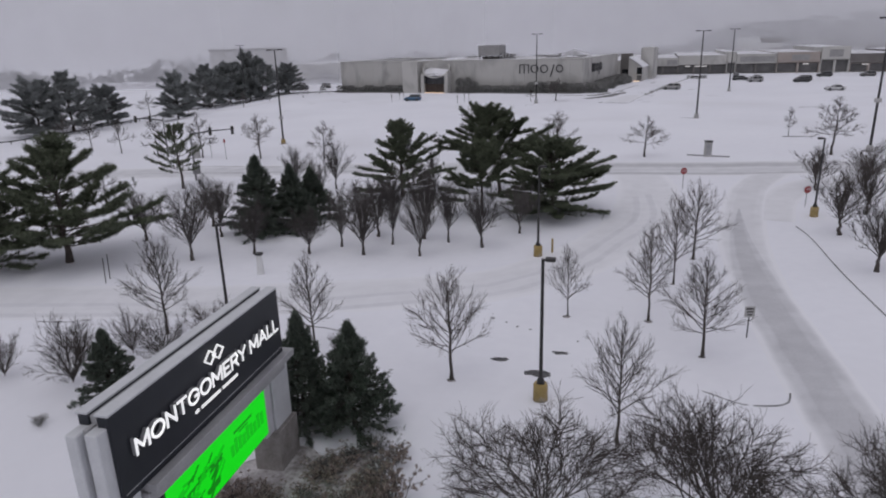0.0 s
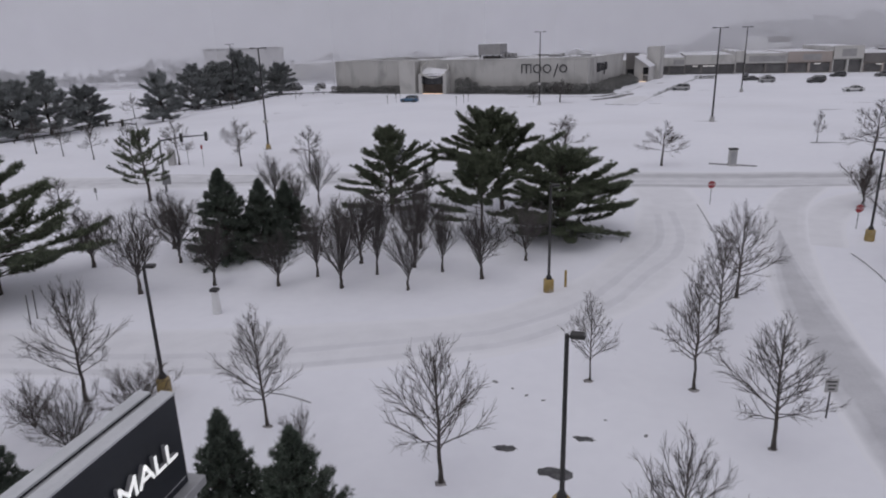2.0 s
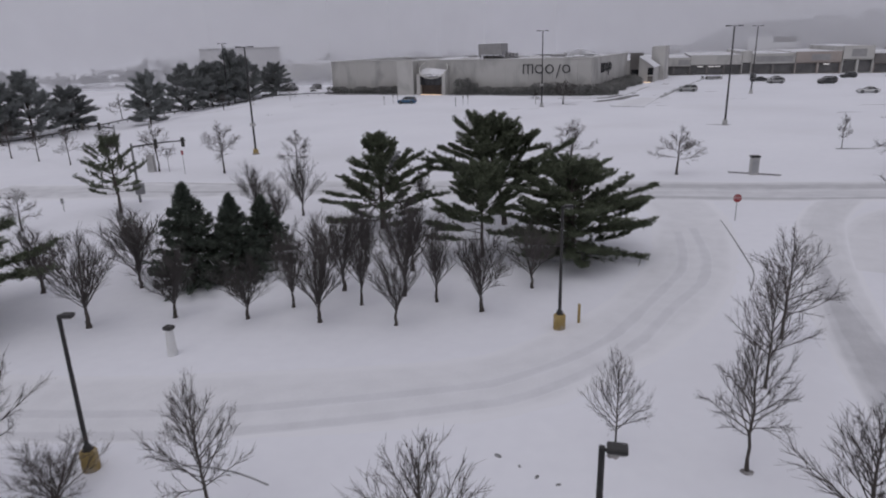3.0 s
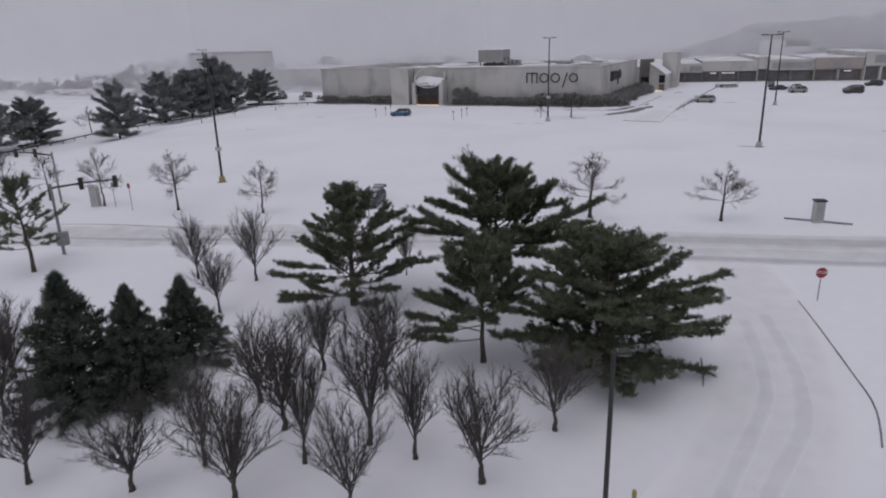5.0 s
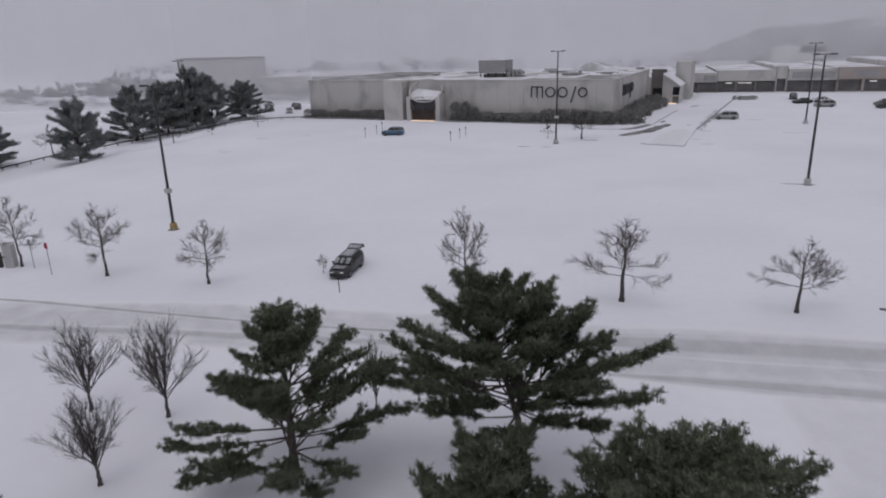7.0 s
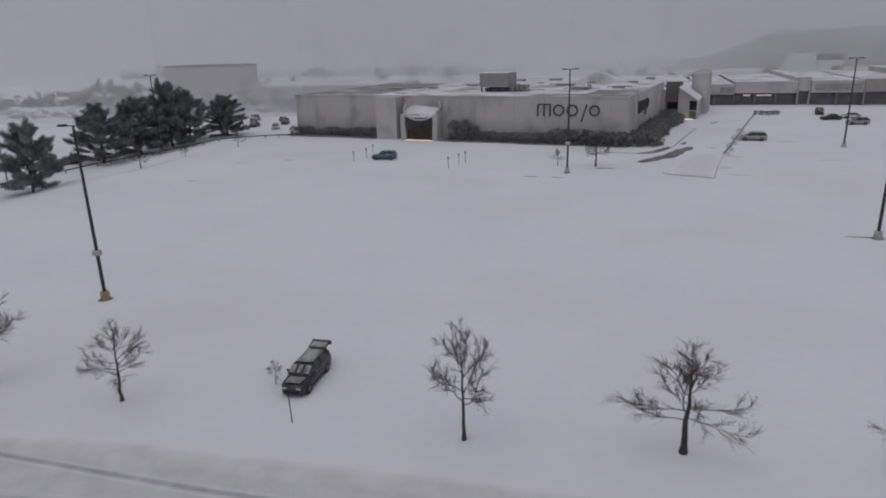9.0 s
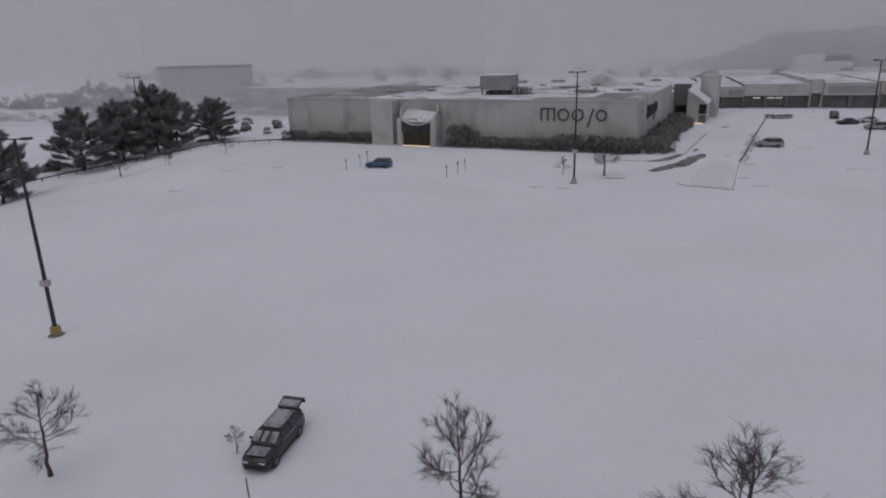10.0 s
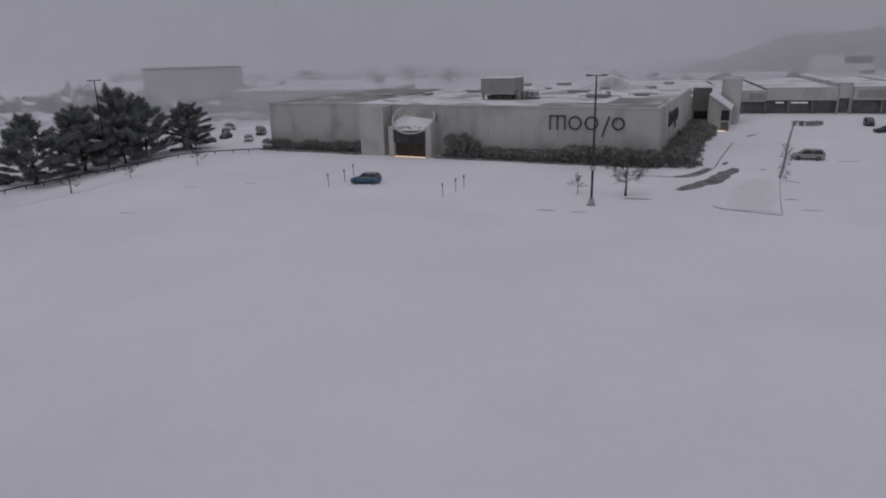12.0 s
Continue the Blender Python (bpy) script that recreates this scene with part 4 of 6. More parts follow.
def build_store():
    st = thing("department_store", "low beige concrete department store with snow on its flat roof", "store", m=STORE)
    H = 9.85
    # front wall in tall panels, with narrow joints between them
    panel = {}

    def panels(x0, x1, n, y, mat_):
        w = (x1 - x0) / n
        for i in range(n):
            key = (round(w, 3), mat_.name)
            if key not in panel:
                panel[key] = MB().box((0, 0.2, H / 2), (w - 0.02, 0.4, H), 0.008).mesh("wall_panel", mat_)
            ob = new("wall_panel", panel[key])
            ob.parent = st
            ob.location = (x0 + (i + 0.5) * w, y, 0)
    panels(-82, -56.6, 8, 0.0, FACADE)
    panels(-40.3, -24.0, 5, 0.0, FACADE)
    panels(-24.0, 0.0, 7, 0.0, FACADE)
    core = wall_box(-81.9, -0.1, 0.35, 52, -0.6, H - 0.15)
    part("wall", core, FACADE, st, "dull concrete side and rear walls")
    # side wall towards the mall
    for i in range(8):
        part("wall_panel", wall_box(-0.1, 0.3, i * 6.5 + 0.03, i * 6.5 + 6.47, 0, H), PALE_WALL, st)
    part("recess_wall", wall_box(0.2, 4.5, 58.0, 58.5, 0, H), DARK_WALL, st, "dark recessed wall")
    part("recess_window", wall_box(0.8, 4.0, 57.85, 57.99, 2.4, 4.4, 0.02), GLASS, st)
    # parapet cap and snow on the roof
    for a in (wall_box(-82.1, 0.45, -0.15, 0.55, H, H + 0.25), wall_box(-82.1, -81.5, 0.56, 52, H, H + 0.25), wall_box(-0.2, 0.45, 0.56, 52, H, H + 0.25)):
        part("parapet_cap", a, FACADE, st)
    n = 24
    vs, fs = [], []
    for j in range(n + 1):
        for i in range(n * 2 + 1):
            x, y = -81.4 + 81.1 * i / (2 * n), 0.6 + 51.2 * j / n
            vs.append((x, y, H - 0.12 + 0.12 * noise.noise((x * 0.12, y * 0.12, 3))))
    for j in range(n):
        for i in range(2 * n):
            k = j * (2 * n + 1) + i
            fs.append((k, k + 1, k + 2 * n + 2, k + 2 * n + 1))
    part("roof", raw_mesh("roof", vs, fs, ROOF_SNOW), ROOF_SNOW, st, "flat roof under wind-blown snow")
    part("bare_roof", wall_box(-81.3, -63, 1.0, 50, H - 0.1, H + 0.07, 0.03), ROOF_BARE, st, "bare strip of pale roof membrane")
    for a, b, c in ((-38, -22, 3.4), (-21.98, -11, 11), (-10.98, -1.0, 24)):
        part("bare_roof", wall_box(a, b, 0.7, c, H - 0.1, H + 0.05, 0.03), ROOF_BARE, st, "wind-swept bare strip of roof membrane")
    # pier beside the entrance
    part("pier", wall_box(-56.6, -51.2, -3.6, 0.3, -0.5, H + 0.1, 0.06), PALE_WALL, st, "pale full-height pier")
    part("recess_wall", wall_box(-51.2, -40.3, 0.0, 0.4, 0, H), FACADE, st)
    # entrance: two posts, a drum cut off aslant with a pale rim, dark fascia and doors
    cx, R, yc = -45.2, 4.2, -2.2
    for sx in (-1, 1):
        part("post", wall_box(cx + sx * 4.0 - 0.6, cx + sx * 4.0 + 0.55, -4.2, -2.9, -0.5, 6.3, 0.05), PALE_WALL, st, "pale square entrance post")
    drum, rim, disc = MB(), MB(), MB()
    N = 40
    top = []
    for i in range(N):
        a = 2 * math.pi * i / N
        x, y = cx + R * math.cos(a), yc + R * 0.85 * math.sin(a)
        z = 7.7 + 2.4 * math.sin(a) - 0.55 * math.cos(a)
        top.append((x, y, z))
    vs = [(x, y, 3.4) for x, y, z in top] + top
    drum.add(vs, [(i, (i + 1) % N, (i + 1) % N + N, i + N) for i in range(N)] + [tuple(range(N))])
    rim.tube(top + [top[0]], [0.2] * (N + 1), 6)
    low = [(cx + (x - cx) * 0.97, yc + (y - yc) * 0.97, 6.75 + 0.42 * (y - yc) - 0.1 * (x - cx)) for x, y, z in top]
    disc.add(low, [tuple(range(N))])
    part("canopy_drum", drum, PALE_WALL, st, "pale drum of the canopy, cut off aslant")
    part("canopy_rim", rim, PALE_WALL, st, "pale slanted oval rim", True)
    part("canopy_snow", disc, ROOF_SNOW, st, "snow lying on the slanted canopy")
    arc_ = [radians(-90 + 66 * (i / 10 - 1)) for i in range(21)]
    fas = [(cx + (R + 0.04) * math.cos(a), yc + (R + 0.04) * 0.85 * math.sin(a), z) for z in (3.35, 5.75) for a in arc_]
    part("canopy_fascia", MB().add(fas, [(i, i + 1, i + 22, i + 21) for i in range(20)]), GLASS, st, "dark curved band over the doors")
    rg = random.Random(12)
    for k in range(16):
        x, y = cx + rg.uniform(-2.0, 2.4), yc - rg.uniform(1.0, 2.6)
        part("slid_snow_gap", MB().box((0, 0, 0), (rg.uniform(0.4, 0.8), rg.uniform(0.09, 0.18), 0.12), 0.03, Matrix.Translation((x, y, 6.83 + 0.42 * (y - yc) - 0.1 * (x - cx))) @ Matrix.Rotation(rg.uniform(0.2, 0.9), 4, "Z")), STEEL, st)
    for k in range(4):
        part("door", wall_box(cx - 3.3 + k * 1.65 + 0.04, cx - 3.3 + (k + 1) * 1.65 - 0.04, -3.3, -3.2, 0.1, 3.3, 0.01), DOOR_GLASS, st, "dark brown glazed entrance door")
    for k in range(5):
        part("door_frame", wall_box(cx - 3.3 + k * 1.65 - 0.04, cx - 3.3 + k * 1.65 + 0.04, -3.36, -3.18, 0, 3.4, 0.01), POLE, st)
    part("side_wall", wall_box(cx - 4.1, cx - 3.8, -3.2, 0.2, 0, 7.0), PALE_WALL, st)
    part("side_wall", wall_box(cx + 3.8, cx + 4.1, -3.2, 0.2, 0, 7.0), PALE_WALL, st)
    part("threshold_light", wall_box(cx - 3.2, cx + 3.2, -4.4, -3.9, 0.46, 0.60, 0.02), WARM, st, "warm glowing light strip at the doors")
    # lettering as plain shapes
    ring_letters(st, Matrix.Translation((-18.6, -0.08, 6.15)), 2.32, STORE_LETTER, 0.25)
    ring_letters(st, Matrix.Translation((0.38, 11.0, 5.8)) @ Matrix.Rotation(radians(90), 4, "Z"), 2.4, STORE_LETTER, 0.25)
    # machines on the roof
    u = STORE.inverted() @ Vector((-39.2, 223.0, 10.3))
    part("roof_unit", MB().box((u.x - 1.0, u.y + 3, H + 2.65), (7.4, 6.5, 3.3), 0.06), STEEL, st, "large grey louvred roof unit")
    for k in range(7):
        part("louvre", wall_box(u.x - 4.3, u.x + 2.3, u.y - 0.31, u.y - 0.26, H + 1.35 + 0.42 * k, H + 1.6 + 0.42 * k, 0.01), STEEL, st)
    part("roof_unit_cap", MB().box((u.x - 1.0, u.y + 3, H + 4.36), (7.6, 6.7, 0.12), 0.03), ROOF_SNOW, st)
    for dx in (-4.3, -2.1, 0.1, 2.3):
        for dy in (0.3, 5.7):
            part("unit_leg", wall_box(u.x + dx - 0.12, u.x + dx + 0.12, u.y + dy - 0.12, u.y + dy + 0.12, H - 0.1, H + 1.0, 0.02), POLE, st)
    part("unit_curb", wall_box(u.x - 3.8, u.x + 1.8, u.y + 1.2, u.y + 5.0, H - 0.1, H + 0.7, 0.03), DARK_WALL, st)
    for k in range(4):
        part("roof_duct", MB().box((u.x + 3.6 + 0.9 * k, u.y + 2 + 0.6 * k, H + 0.9), (0.5, 2.8, 1.6 - 0.25 * k), 0.04), STEEL, st)
    for k in range(3):
        part("unit_rail", MB().tube([(u.x + 3.2, u.y - 0.2 + 0.2 * k, H), (u.x + 3.2, u.y - 0.2 + 0.2 * k, H + 1.9), (u.x + 5.6, u.y - 0.2 + 0.2 * k, H + 1.9 - 0.3 * k)], [0.05] * 3, 5), GALV, st)
    for (x, y, a, b, c) in ((-30, 21, 6, 1.2, 0.7), (-16, 26, 4.5, 1.5, 1.2), (-14, 27, 0.9, 0.9, 2.0), (-8, 33, 3, 2, 0.8), (-58, 30, 2, 2, 0.8), (-66, 24, 3, 1.6, 0.7), (-50, 40, 3.2, 2, 0.9), (-24, 42, 5, 2, 0.8)):
        part("roof_vent", MB().box((x, y, H + c * 0.28), (a, b, c * 0.56), 0.05), STEEL, st)
        part("vent_snow", MB().box((x + 0.1, y, H + c * 0.56 + 0.04), (a * 0.85, b * 0.9, 0.1), 0.04), ROOF_SNOW, st)
        part("roof_pipe", MB().tube([(x - a * 0.8, y - b, H - 0.1), (x - a * 0.8, y - b, H + 0.35), (x + a * 1.1, y - b * 0.6, H + 0.35), (x + a * 1.1, y - b * 0.6, H - 0.1)], [0.09] * 4, 5), GALV, st)
    # side entrance with a sloping canopy
    slope = [(4.5, -0.5), (9.2, -0.5), (9.2, 5.4), (4.9, 8.4), (4.5, 9.0)]
    part("side_block", MB().prism(slope, 50.0, 64.0), PALE_WALL, st, "pale projecting entrance block with a sloping roof")
    part("side_canopy", MB().prism([(4.6, 8.68), (9.45, 5.3), (9.45, 5.5), (4.6, 8.9)], 49.3, 63.6), ROOF_SNOW, st, "snowy edge of the sloping roof")
    part("tower", wall_box(6.3, 10.7, 64.2, 76, -0.5, 11.7, 0.06), PALE_WALL, st, "higher wall block behind")
    part("side_window", wall_box(7.4, 9.2, 49.86, 49.995, 3.0, 5.3, 0.02), GLASS, st, "dark square window")
    part("side_door", wall_box(7.5, 9.1, 49.86, 49.995, 0.1, 2.6, 0.02), SHOP_GLASS, st)
    part("side_light", wall_box(6.6, 8.6, 48.2, 49.0, 0.6, 0.85, 0.02), WARM, st, "warm glowing entrance light")


build_store()
for x0, x1 in ((-82.5, -57.2), (-40.2, 1.0)):
    single("planting_bed", wall_box(x0, x1, -4.0, -0.02, -0.5, 0.62, 0.05), BANK, "dark mulch bed along the foot of the store", "planting bed", "", "structure", STORE)


def leaf_cloud(boxes, count, seed, size, power=0.6):
    """Small leaf triangles filling rounded boxes of (x, y, z, sx, sy, sz)."""
    rng = np.random.default_rng(seed)
    vs = []
    for x, y, z, sx, sy, sz in boxes:
        n = int(count * sx * sz)
        d = rng.normal(0, 1, (n, 3))
        d /= np.linalg.norm(d, axis=1)[:, None]
        d = np.sign(d) * np.abs(d) ** power
        c = d * np.array([sx, sy, sz]) * 0.5 * rng.uniform(0.72, 1.06, (n, 1)) + np.array([x, y, z])
        a, b = rng.normal(0, size, (n, 3)), rng.normal(0, size, (n, 3))
        vs.append(np.stack([c, c + a, c + b], 1).reshape(-1, 3))
    v = np.concatenate(vs)
    return v.tolist(), np.arange(len(v)).reshape(-1, 3).tolist()


def foundation_hedge(x0, x1, h, seed, side=False):
    """One run of clipped bushes at the foot of the store."""
    rng = random.Random(seed)
    boxes, x = [], x0
    while x < x1:
        s = rng.uniform(1.4, 3.4)
        hh = h * rng.uniform(0.72, 1.12)
        p = STORE @ (Vector((2.0 + rng.uniform(0, 2.9), x + s / 2, 0)) if side else Vector((x + s / 2, -1.3 - rng.uniform(0, 0.8), 0)))
        boxes.append((p.x, p.y, float(ground(p.x, p.y)) + hh * 0.42, s * 1.6, 3.8 if side else 2.6, hh * 1.1))
        x += s * 0.62
    v, f = leaf_cloud(boxes, 125, seed, 0.16)
    single("foundation_hedge", raw_mesh("foundation_hedge", v, f, BUSH), BUSH, "dark evergreen bushes along the foot of the store", "hedge", "foundation planting", "stuff")


foundation_hedge(-82, -57.5, 2.2, 1)
foundation_hedge(-38, -33.5, 4.2, 2)
foundation_hedge(-33.5, -17, 2.1, 3)
foundation_hedge(-17, 0.5, 3.1, 4)
foundation_hedge(-2, 49, 2.5, 5, True)


def strip_store(x0, x1, y, h, wall, fascia, label, depth=55, lights=(), sign=None, n=0):
    ob = thing("strip_store", label, "store", "mall fronts", m=Matrix.Translation((x0, y, 0.95)) @ Matrix.Rotation(radians(-3), 4, "Z"))
    w = x1 - x0
    part("wall", wall_box(0, w, 0.3, depth, -0.5, h), wall, ob)
    part("fascia", wall_box(0.05, w - 0.05, -1.4, 0.3, h * 0.55, h + 0.3), fascia, ob)
    part("roof", wall_box(0.01, w - 0.01, 0.32, depth - 0.01, h, h + 0.2), ROOF_SNOW, ob, "flat snow-covered roof")
    part("awning_snow", wall_box(0.1, w - 0.1, -1.35, 0.25, h + 0.3, h + 0.38), ROOF_SNOW, ob)
    n = n or max(2, int(w / 5))
    for i in range(n):
        a, b = w * i / n + 0.35, w * (i + 1) / n - 0.35
        part("shop_window", wall_box(a, b, 0.16, 0.30, 0.5, h * 0.5, 0.02), SHOP_GLASS, ob)
    for i in range(n + 1):
        part("pillar", wall_box(max(0, w * i / n - 0.3), min(w, w * i / n + 0.3), -1.3, -0.7, -0.5, h * 0.55), wall, ob)
    if sign:
        part("sign_panel", wall_box(sign[0], sign[1], -1.56, -1.4, h * 0.64, h * 0.92, 0.02), STEEL, ob, "dull grey sign panel on the fascia")
    for a in lights:
        part("shop_sign", wall_box(a, a + 2.0, -1.52, -1.4, h * 0.44, h * 0.44 + 0.36, 0.02), SHOP_LIGHT, ob, "small lit white sign bar")
    return ob


strip_store(13.5, 25, 288, 6.3, DARK_WALL, FACADE, "low brown shop front with a pale fascia band", sign=(7.2, 11.2))
strip_store(25, 42.8, 287.4, 7.0, DARK_WALL, FACADE, "low shop front with a dark recessed window band", lights=(2.6, 6.4, 8.6))
strip_store(42.8, 46.2, 286.4, 8.2, PALE_WALL, PALE_WALL, "narrow pale tower between two shop fronts", n=1)
strip_store(46.2, 60.5, 286, 7.2, DARK_WALL, FACADE, "low dark shop front with a grey band in its fascia", sign=(1.2, 13.4))
strip_store(60.5, 75.2, 285.2, 7.6, BRICK, BRICK, "tan brick shop front with a raised parapet", lights=(9.0,), sign=(5.0, 11.0))
strip_store(75.3, 85, 284, 9.3, PALE_WALL, PALE_WALL, "pale tall shop front with a blank grey sign panel", sign=(2.6, 7.2))
strip_store(85.1, 104, 283.6, 6.6, BRICK, DARK_WALL, "low brick shop front with a dark fascia", lights=(4.0,))
strip_store(104.1, 150, 282.5, 7.4, DARK_WALL, BRICK, "long low brick shop front", lights=(8.0, 20.0))


def far_block(name, x0, x1, y, depth, z1, wall, label):
    ob = thing(name, label, "building", "far buildings", m=Matrix.Translation((x0, y, -1.0)))
    part("wall", wall_box(0, x1 - x0, 0, depth, 0, z1 + 1.0), wall, ob)
    part("roof", wall_box(0.3, x1 - x0 - 0.3, 0.3, depth - 0.3, z1 + 1.0, z1 + 1.25), ROOF_SNOW, ob, "flat snow-covered roof")
    return ob


b = far_block("mall_building", -62, 14, 262, 80, 7.6, FACADE, "wide mall building under a flat snowy roof")
for i in range(14):
    part("roof_vent", MB().box((6 + (i * 37) % 64, 6 + (i * 23) % 68, 9.1), (2 + i % 4, 2, 0.7 + 0.2 * (i % 3)), 0.05), STEEL, b)
part("skylight", MB().prism([(0, 8.7), (22, 8.7), (22, 9.0), (11, 12.5)], 30, 44, Matrix.Translation((34, 0, 0))), ROOF_SNOW, b, "snowy ridge skylight")
office = far_block("office_building", -225, -187, 348, 22, 14.4, MIST_WALL, "large pale building dim in the snowfall")
part("parapet", wall_box(-0.2, 38.2, -0.2, 22.2, 15.7, 16.5), DARK_WALL, office, "dark roof edge")
far_block("parking_deck", -152, -92, 300, 36, 7.8, FACADE, "low brown-grey parking deck under snow")
wing = far_block("mall_wing", 14, 190, 346, 70, 7.0, FACADE, "long mall wing under a flat snowy roof")
for i in range(12):
    part("roof_vent", MB().box((5 + (i * 31) % 120, 5 + (i * 17) % 55, 8.7), (2.5 + i % 3, 2.2, 1.3 + 0.4 * (i % 3)), 0.05), STEEL, wing)
far_block("cinema_building", 63.8, 75.2, 396, 4, 13.7, WHITE, "white box-shaped building in the snowfall")
annex = far_block("cinema_annex", 75.3, 86.2, 396, 4, 10.8, WHITE, "white building with a dark upper storey in the snowfall")
part("upper_storey", wall_box(0.2, 10.7, 0.2, 3.8, 12.1, 14.6), DARK_WALL, annex, "dark upper storey")


def far_wood(name, x0, x1, y, h, seed, material, label, gap=0.0, kind="stuff", base=-1.0, leaf=0.5, dens=3):
    """A far belt of trees: many clumps on thin stems, with a ragged top."""
    rng = random.Random(seed)
    boxes, x = [], x0
    while x < x1:
        w = rng.uniform(4, 11)
        if rng.random() >= gap:
            hh = h(x) * rng.uniform(0.65, 1.15)
            boxes.append((x, y + rng.uniform(-8, 8), base + hh * 0.34, w * 1.2, w, hh * 0.68))
            for _ in range(9):
                q = rng.uniform(0.14, 0.46)
                u = rng.uniform(-0.6, 0.6)
                boxes.append((x + u * w, y + rng.uniform(-8, 8), base + hh * rng.uniform(0.35, 0.95 - 0.9 * u * u), w * q, w * q, hh * q * 0.8))
        x += w * 0.7
    v, f = leaf_cloud(boxes, dens, seed, leaf, 1.1)
    return single(name, raw_mesh(name, v, f, material), material, label, "far trees", "", kind)


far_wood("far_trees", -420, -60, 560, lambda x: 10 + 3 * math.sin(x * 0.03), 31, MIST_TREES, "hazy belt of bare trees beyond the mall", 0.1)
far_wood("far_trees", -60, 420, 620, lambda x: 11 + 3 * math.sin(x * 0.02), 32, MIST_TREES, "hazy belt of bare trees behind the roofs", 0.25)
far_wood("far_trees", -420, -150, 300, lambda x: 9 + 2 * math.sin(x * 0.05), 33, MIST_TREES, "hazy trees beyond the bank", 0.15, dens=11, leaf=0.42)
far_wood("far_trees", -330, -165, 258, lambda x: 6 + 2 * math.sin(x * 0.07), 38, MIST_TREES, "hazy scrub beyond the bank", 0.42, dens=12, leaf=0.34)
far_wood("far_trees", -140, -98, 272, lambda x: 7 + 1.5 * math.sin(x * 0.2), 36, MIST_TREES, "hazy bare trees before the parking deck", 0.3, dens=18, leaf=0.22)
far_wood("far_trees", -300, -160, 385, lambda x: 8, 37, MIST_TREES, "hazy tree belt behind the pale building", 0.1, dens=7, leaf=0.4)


def far_tree(x, y, z, w, seed):
    """One broad bare tree standing above the roofs, its crown of several uneven heads."""
    rng = random.Random(seed)
    ob = thing("far_tree", "dim bare tree showing above the far roofs", "tree", "trees beyond the roofs", m=Matrix.Translation((x, y, -1.0)))
    part("trunk", MB().tube([(0, 0, 0), (0.2, 0, z * 0.5), (0.1, 0, z * 0.85)], [0.4, 0.28, 0.1], 7), BARK, ob)
    boxes = []
    for i in range(16):
        u = rng.uniform(-0.5, 0.5)
        q = rng.uniform(0.16, 0.36)
        boxes.append((u * w, rng.uniform(-0.3, 0.3) * w, z * (rng.uniform(0.42, 0.92 - 0.7 * u * u) - 0.1 * q), w * q, w * q, z * q * 0.9))
    v, f = leaf_cloud(boxes, 9, seed, 0.3, 1.1)
    part("crown", raw_mesh("crown", v, f, MIST_HILL), MIST_HILL, ob, "dense bare twigs")


for k, (x, y, z, w) in enumerate(((-186.8, 445, 12.2, 15.0), (-147.5, 445, 10.6, 10.0), (-125.4, 445, 12.8, 12.0), (-104.2, 445, 11.5, 11.0), (-10.7, 445, 10.0, 14.0), (4.5, 445, 8.4, 10.0))):
    far_tree(x, y, z + 1.0, w, 60 + k)


def far_hill():
    """A wooded hill, dim in the snowfall."""
    n, m = 60, 8
    vs, fs = [], []

    def top(x):
        return 5 + 13 * float(smooth(42, 95, x)) + 7 * float(smooth(85, 190, x)) + 8 * float(smooth(220, 520, x))
    for j in range(m + 1):
        for i in range(n + 1):
            x, y = 20 + 1290 * i / n, 535 + 5 * j
            vs.append((x, y, top(x) * math.sin(math.pi / 2 * j / m) + 3 * noise.noise((x * 0.02, y * 0.02, 0)) - 3))
    for j in range(m):
        for i in range(n):
            k = j * (n + 1) + i
            fs.append((k, k + 1, k + n + 2, k + n + 1))
    tagged(new("backdrop", raw_mesh("backdrop", vs, fs, MIST_HILL)), "wooded hill dim in the falling snow", "hill", kind="structure")
    rng = random.Random(35)
    boxes = []
    for i in range(300):
        x, j = rng.uniform(35, 600), rng.random()
        boxes.append((x, 535 + 38 * j, top(x) * math.sin(math.pi / 2 * j) + 2, rng.uniform(6, 16), 6, rng.uniform(3, 8)))
    v, f = leaf_cloud(boxes, 2.2, 35, 1.1)
    single("hill_wood", raw_mesh("hill_wood", v, f, MIST_HILL), MIST_HILL, "bare wood covering the hill", "far trees", "", "stuff")


def snow_veil(y):
    """A far curtain of falling snow."""
    line = [(-1600, y + 260), (-500, y + 60), (0, y), (500, y + 60), (1600, y + 260)] if y > 350 else [(-900, 120), (-560, 160), (-300, 216), (-150, 243), (-108, 257), (-90, 276), (-78, 306), (-62, 334), (-30, y), (60, y), (420, y - 6), (1200, y - 40)]
    n = len(line)
    vs = [(a, b, -8) for a, b in line] + [(a, b, 260) for a, b in line]
    fs = [(i, i + 1, i + n + 1, i + n) for i in range(n - 1)]
    tagged(new("backdrop", raw_mesh("backdrop", vs, fs, VEIL)), "far curtain of falling snow", "snowfall", kind="structure")


for y in (344, 402, 520, 590, 690, 1060):
    snow_veil(y)
far_hill()


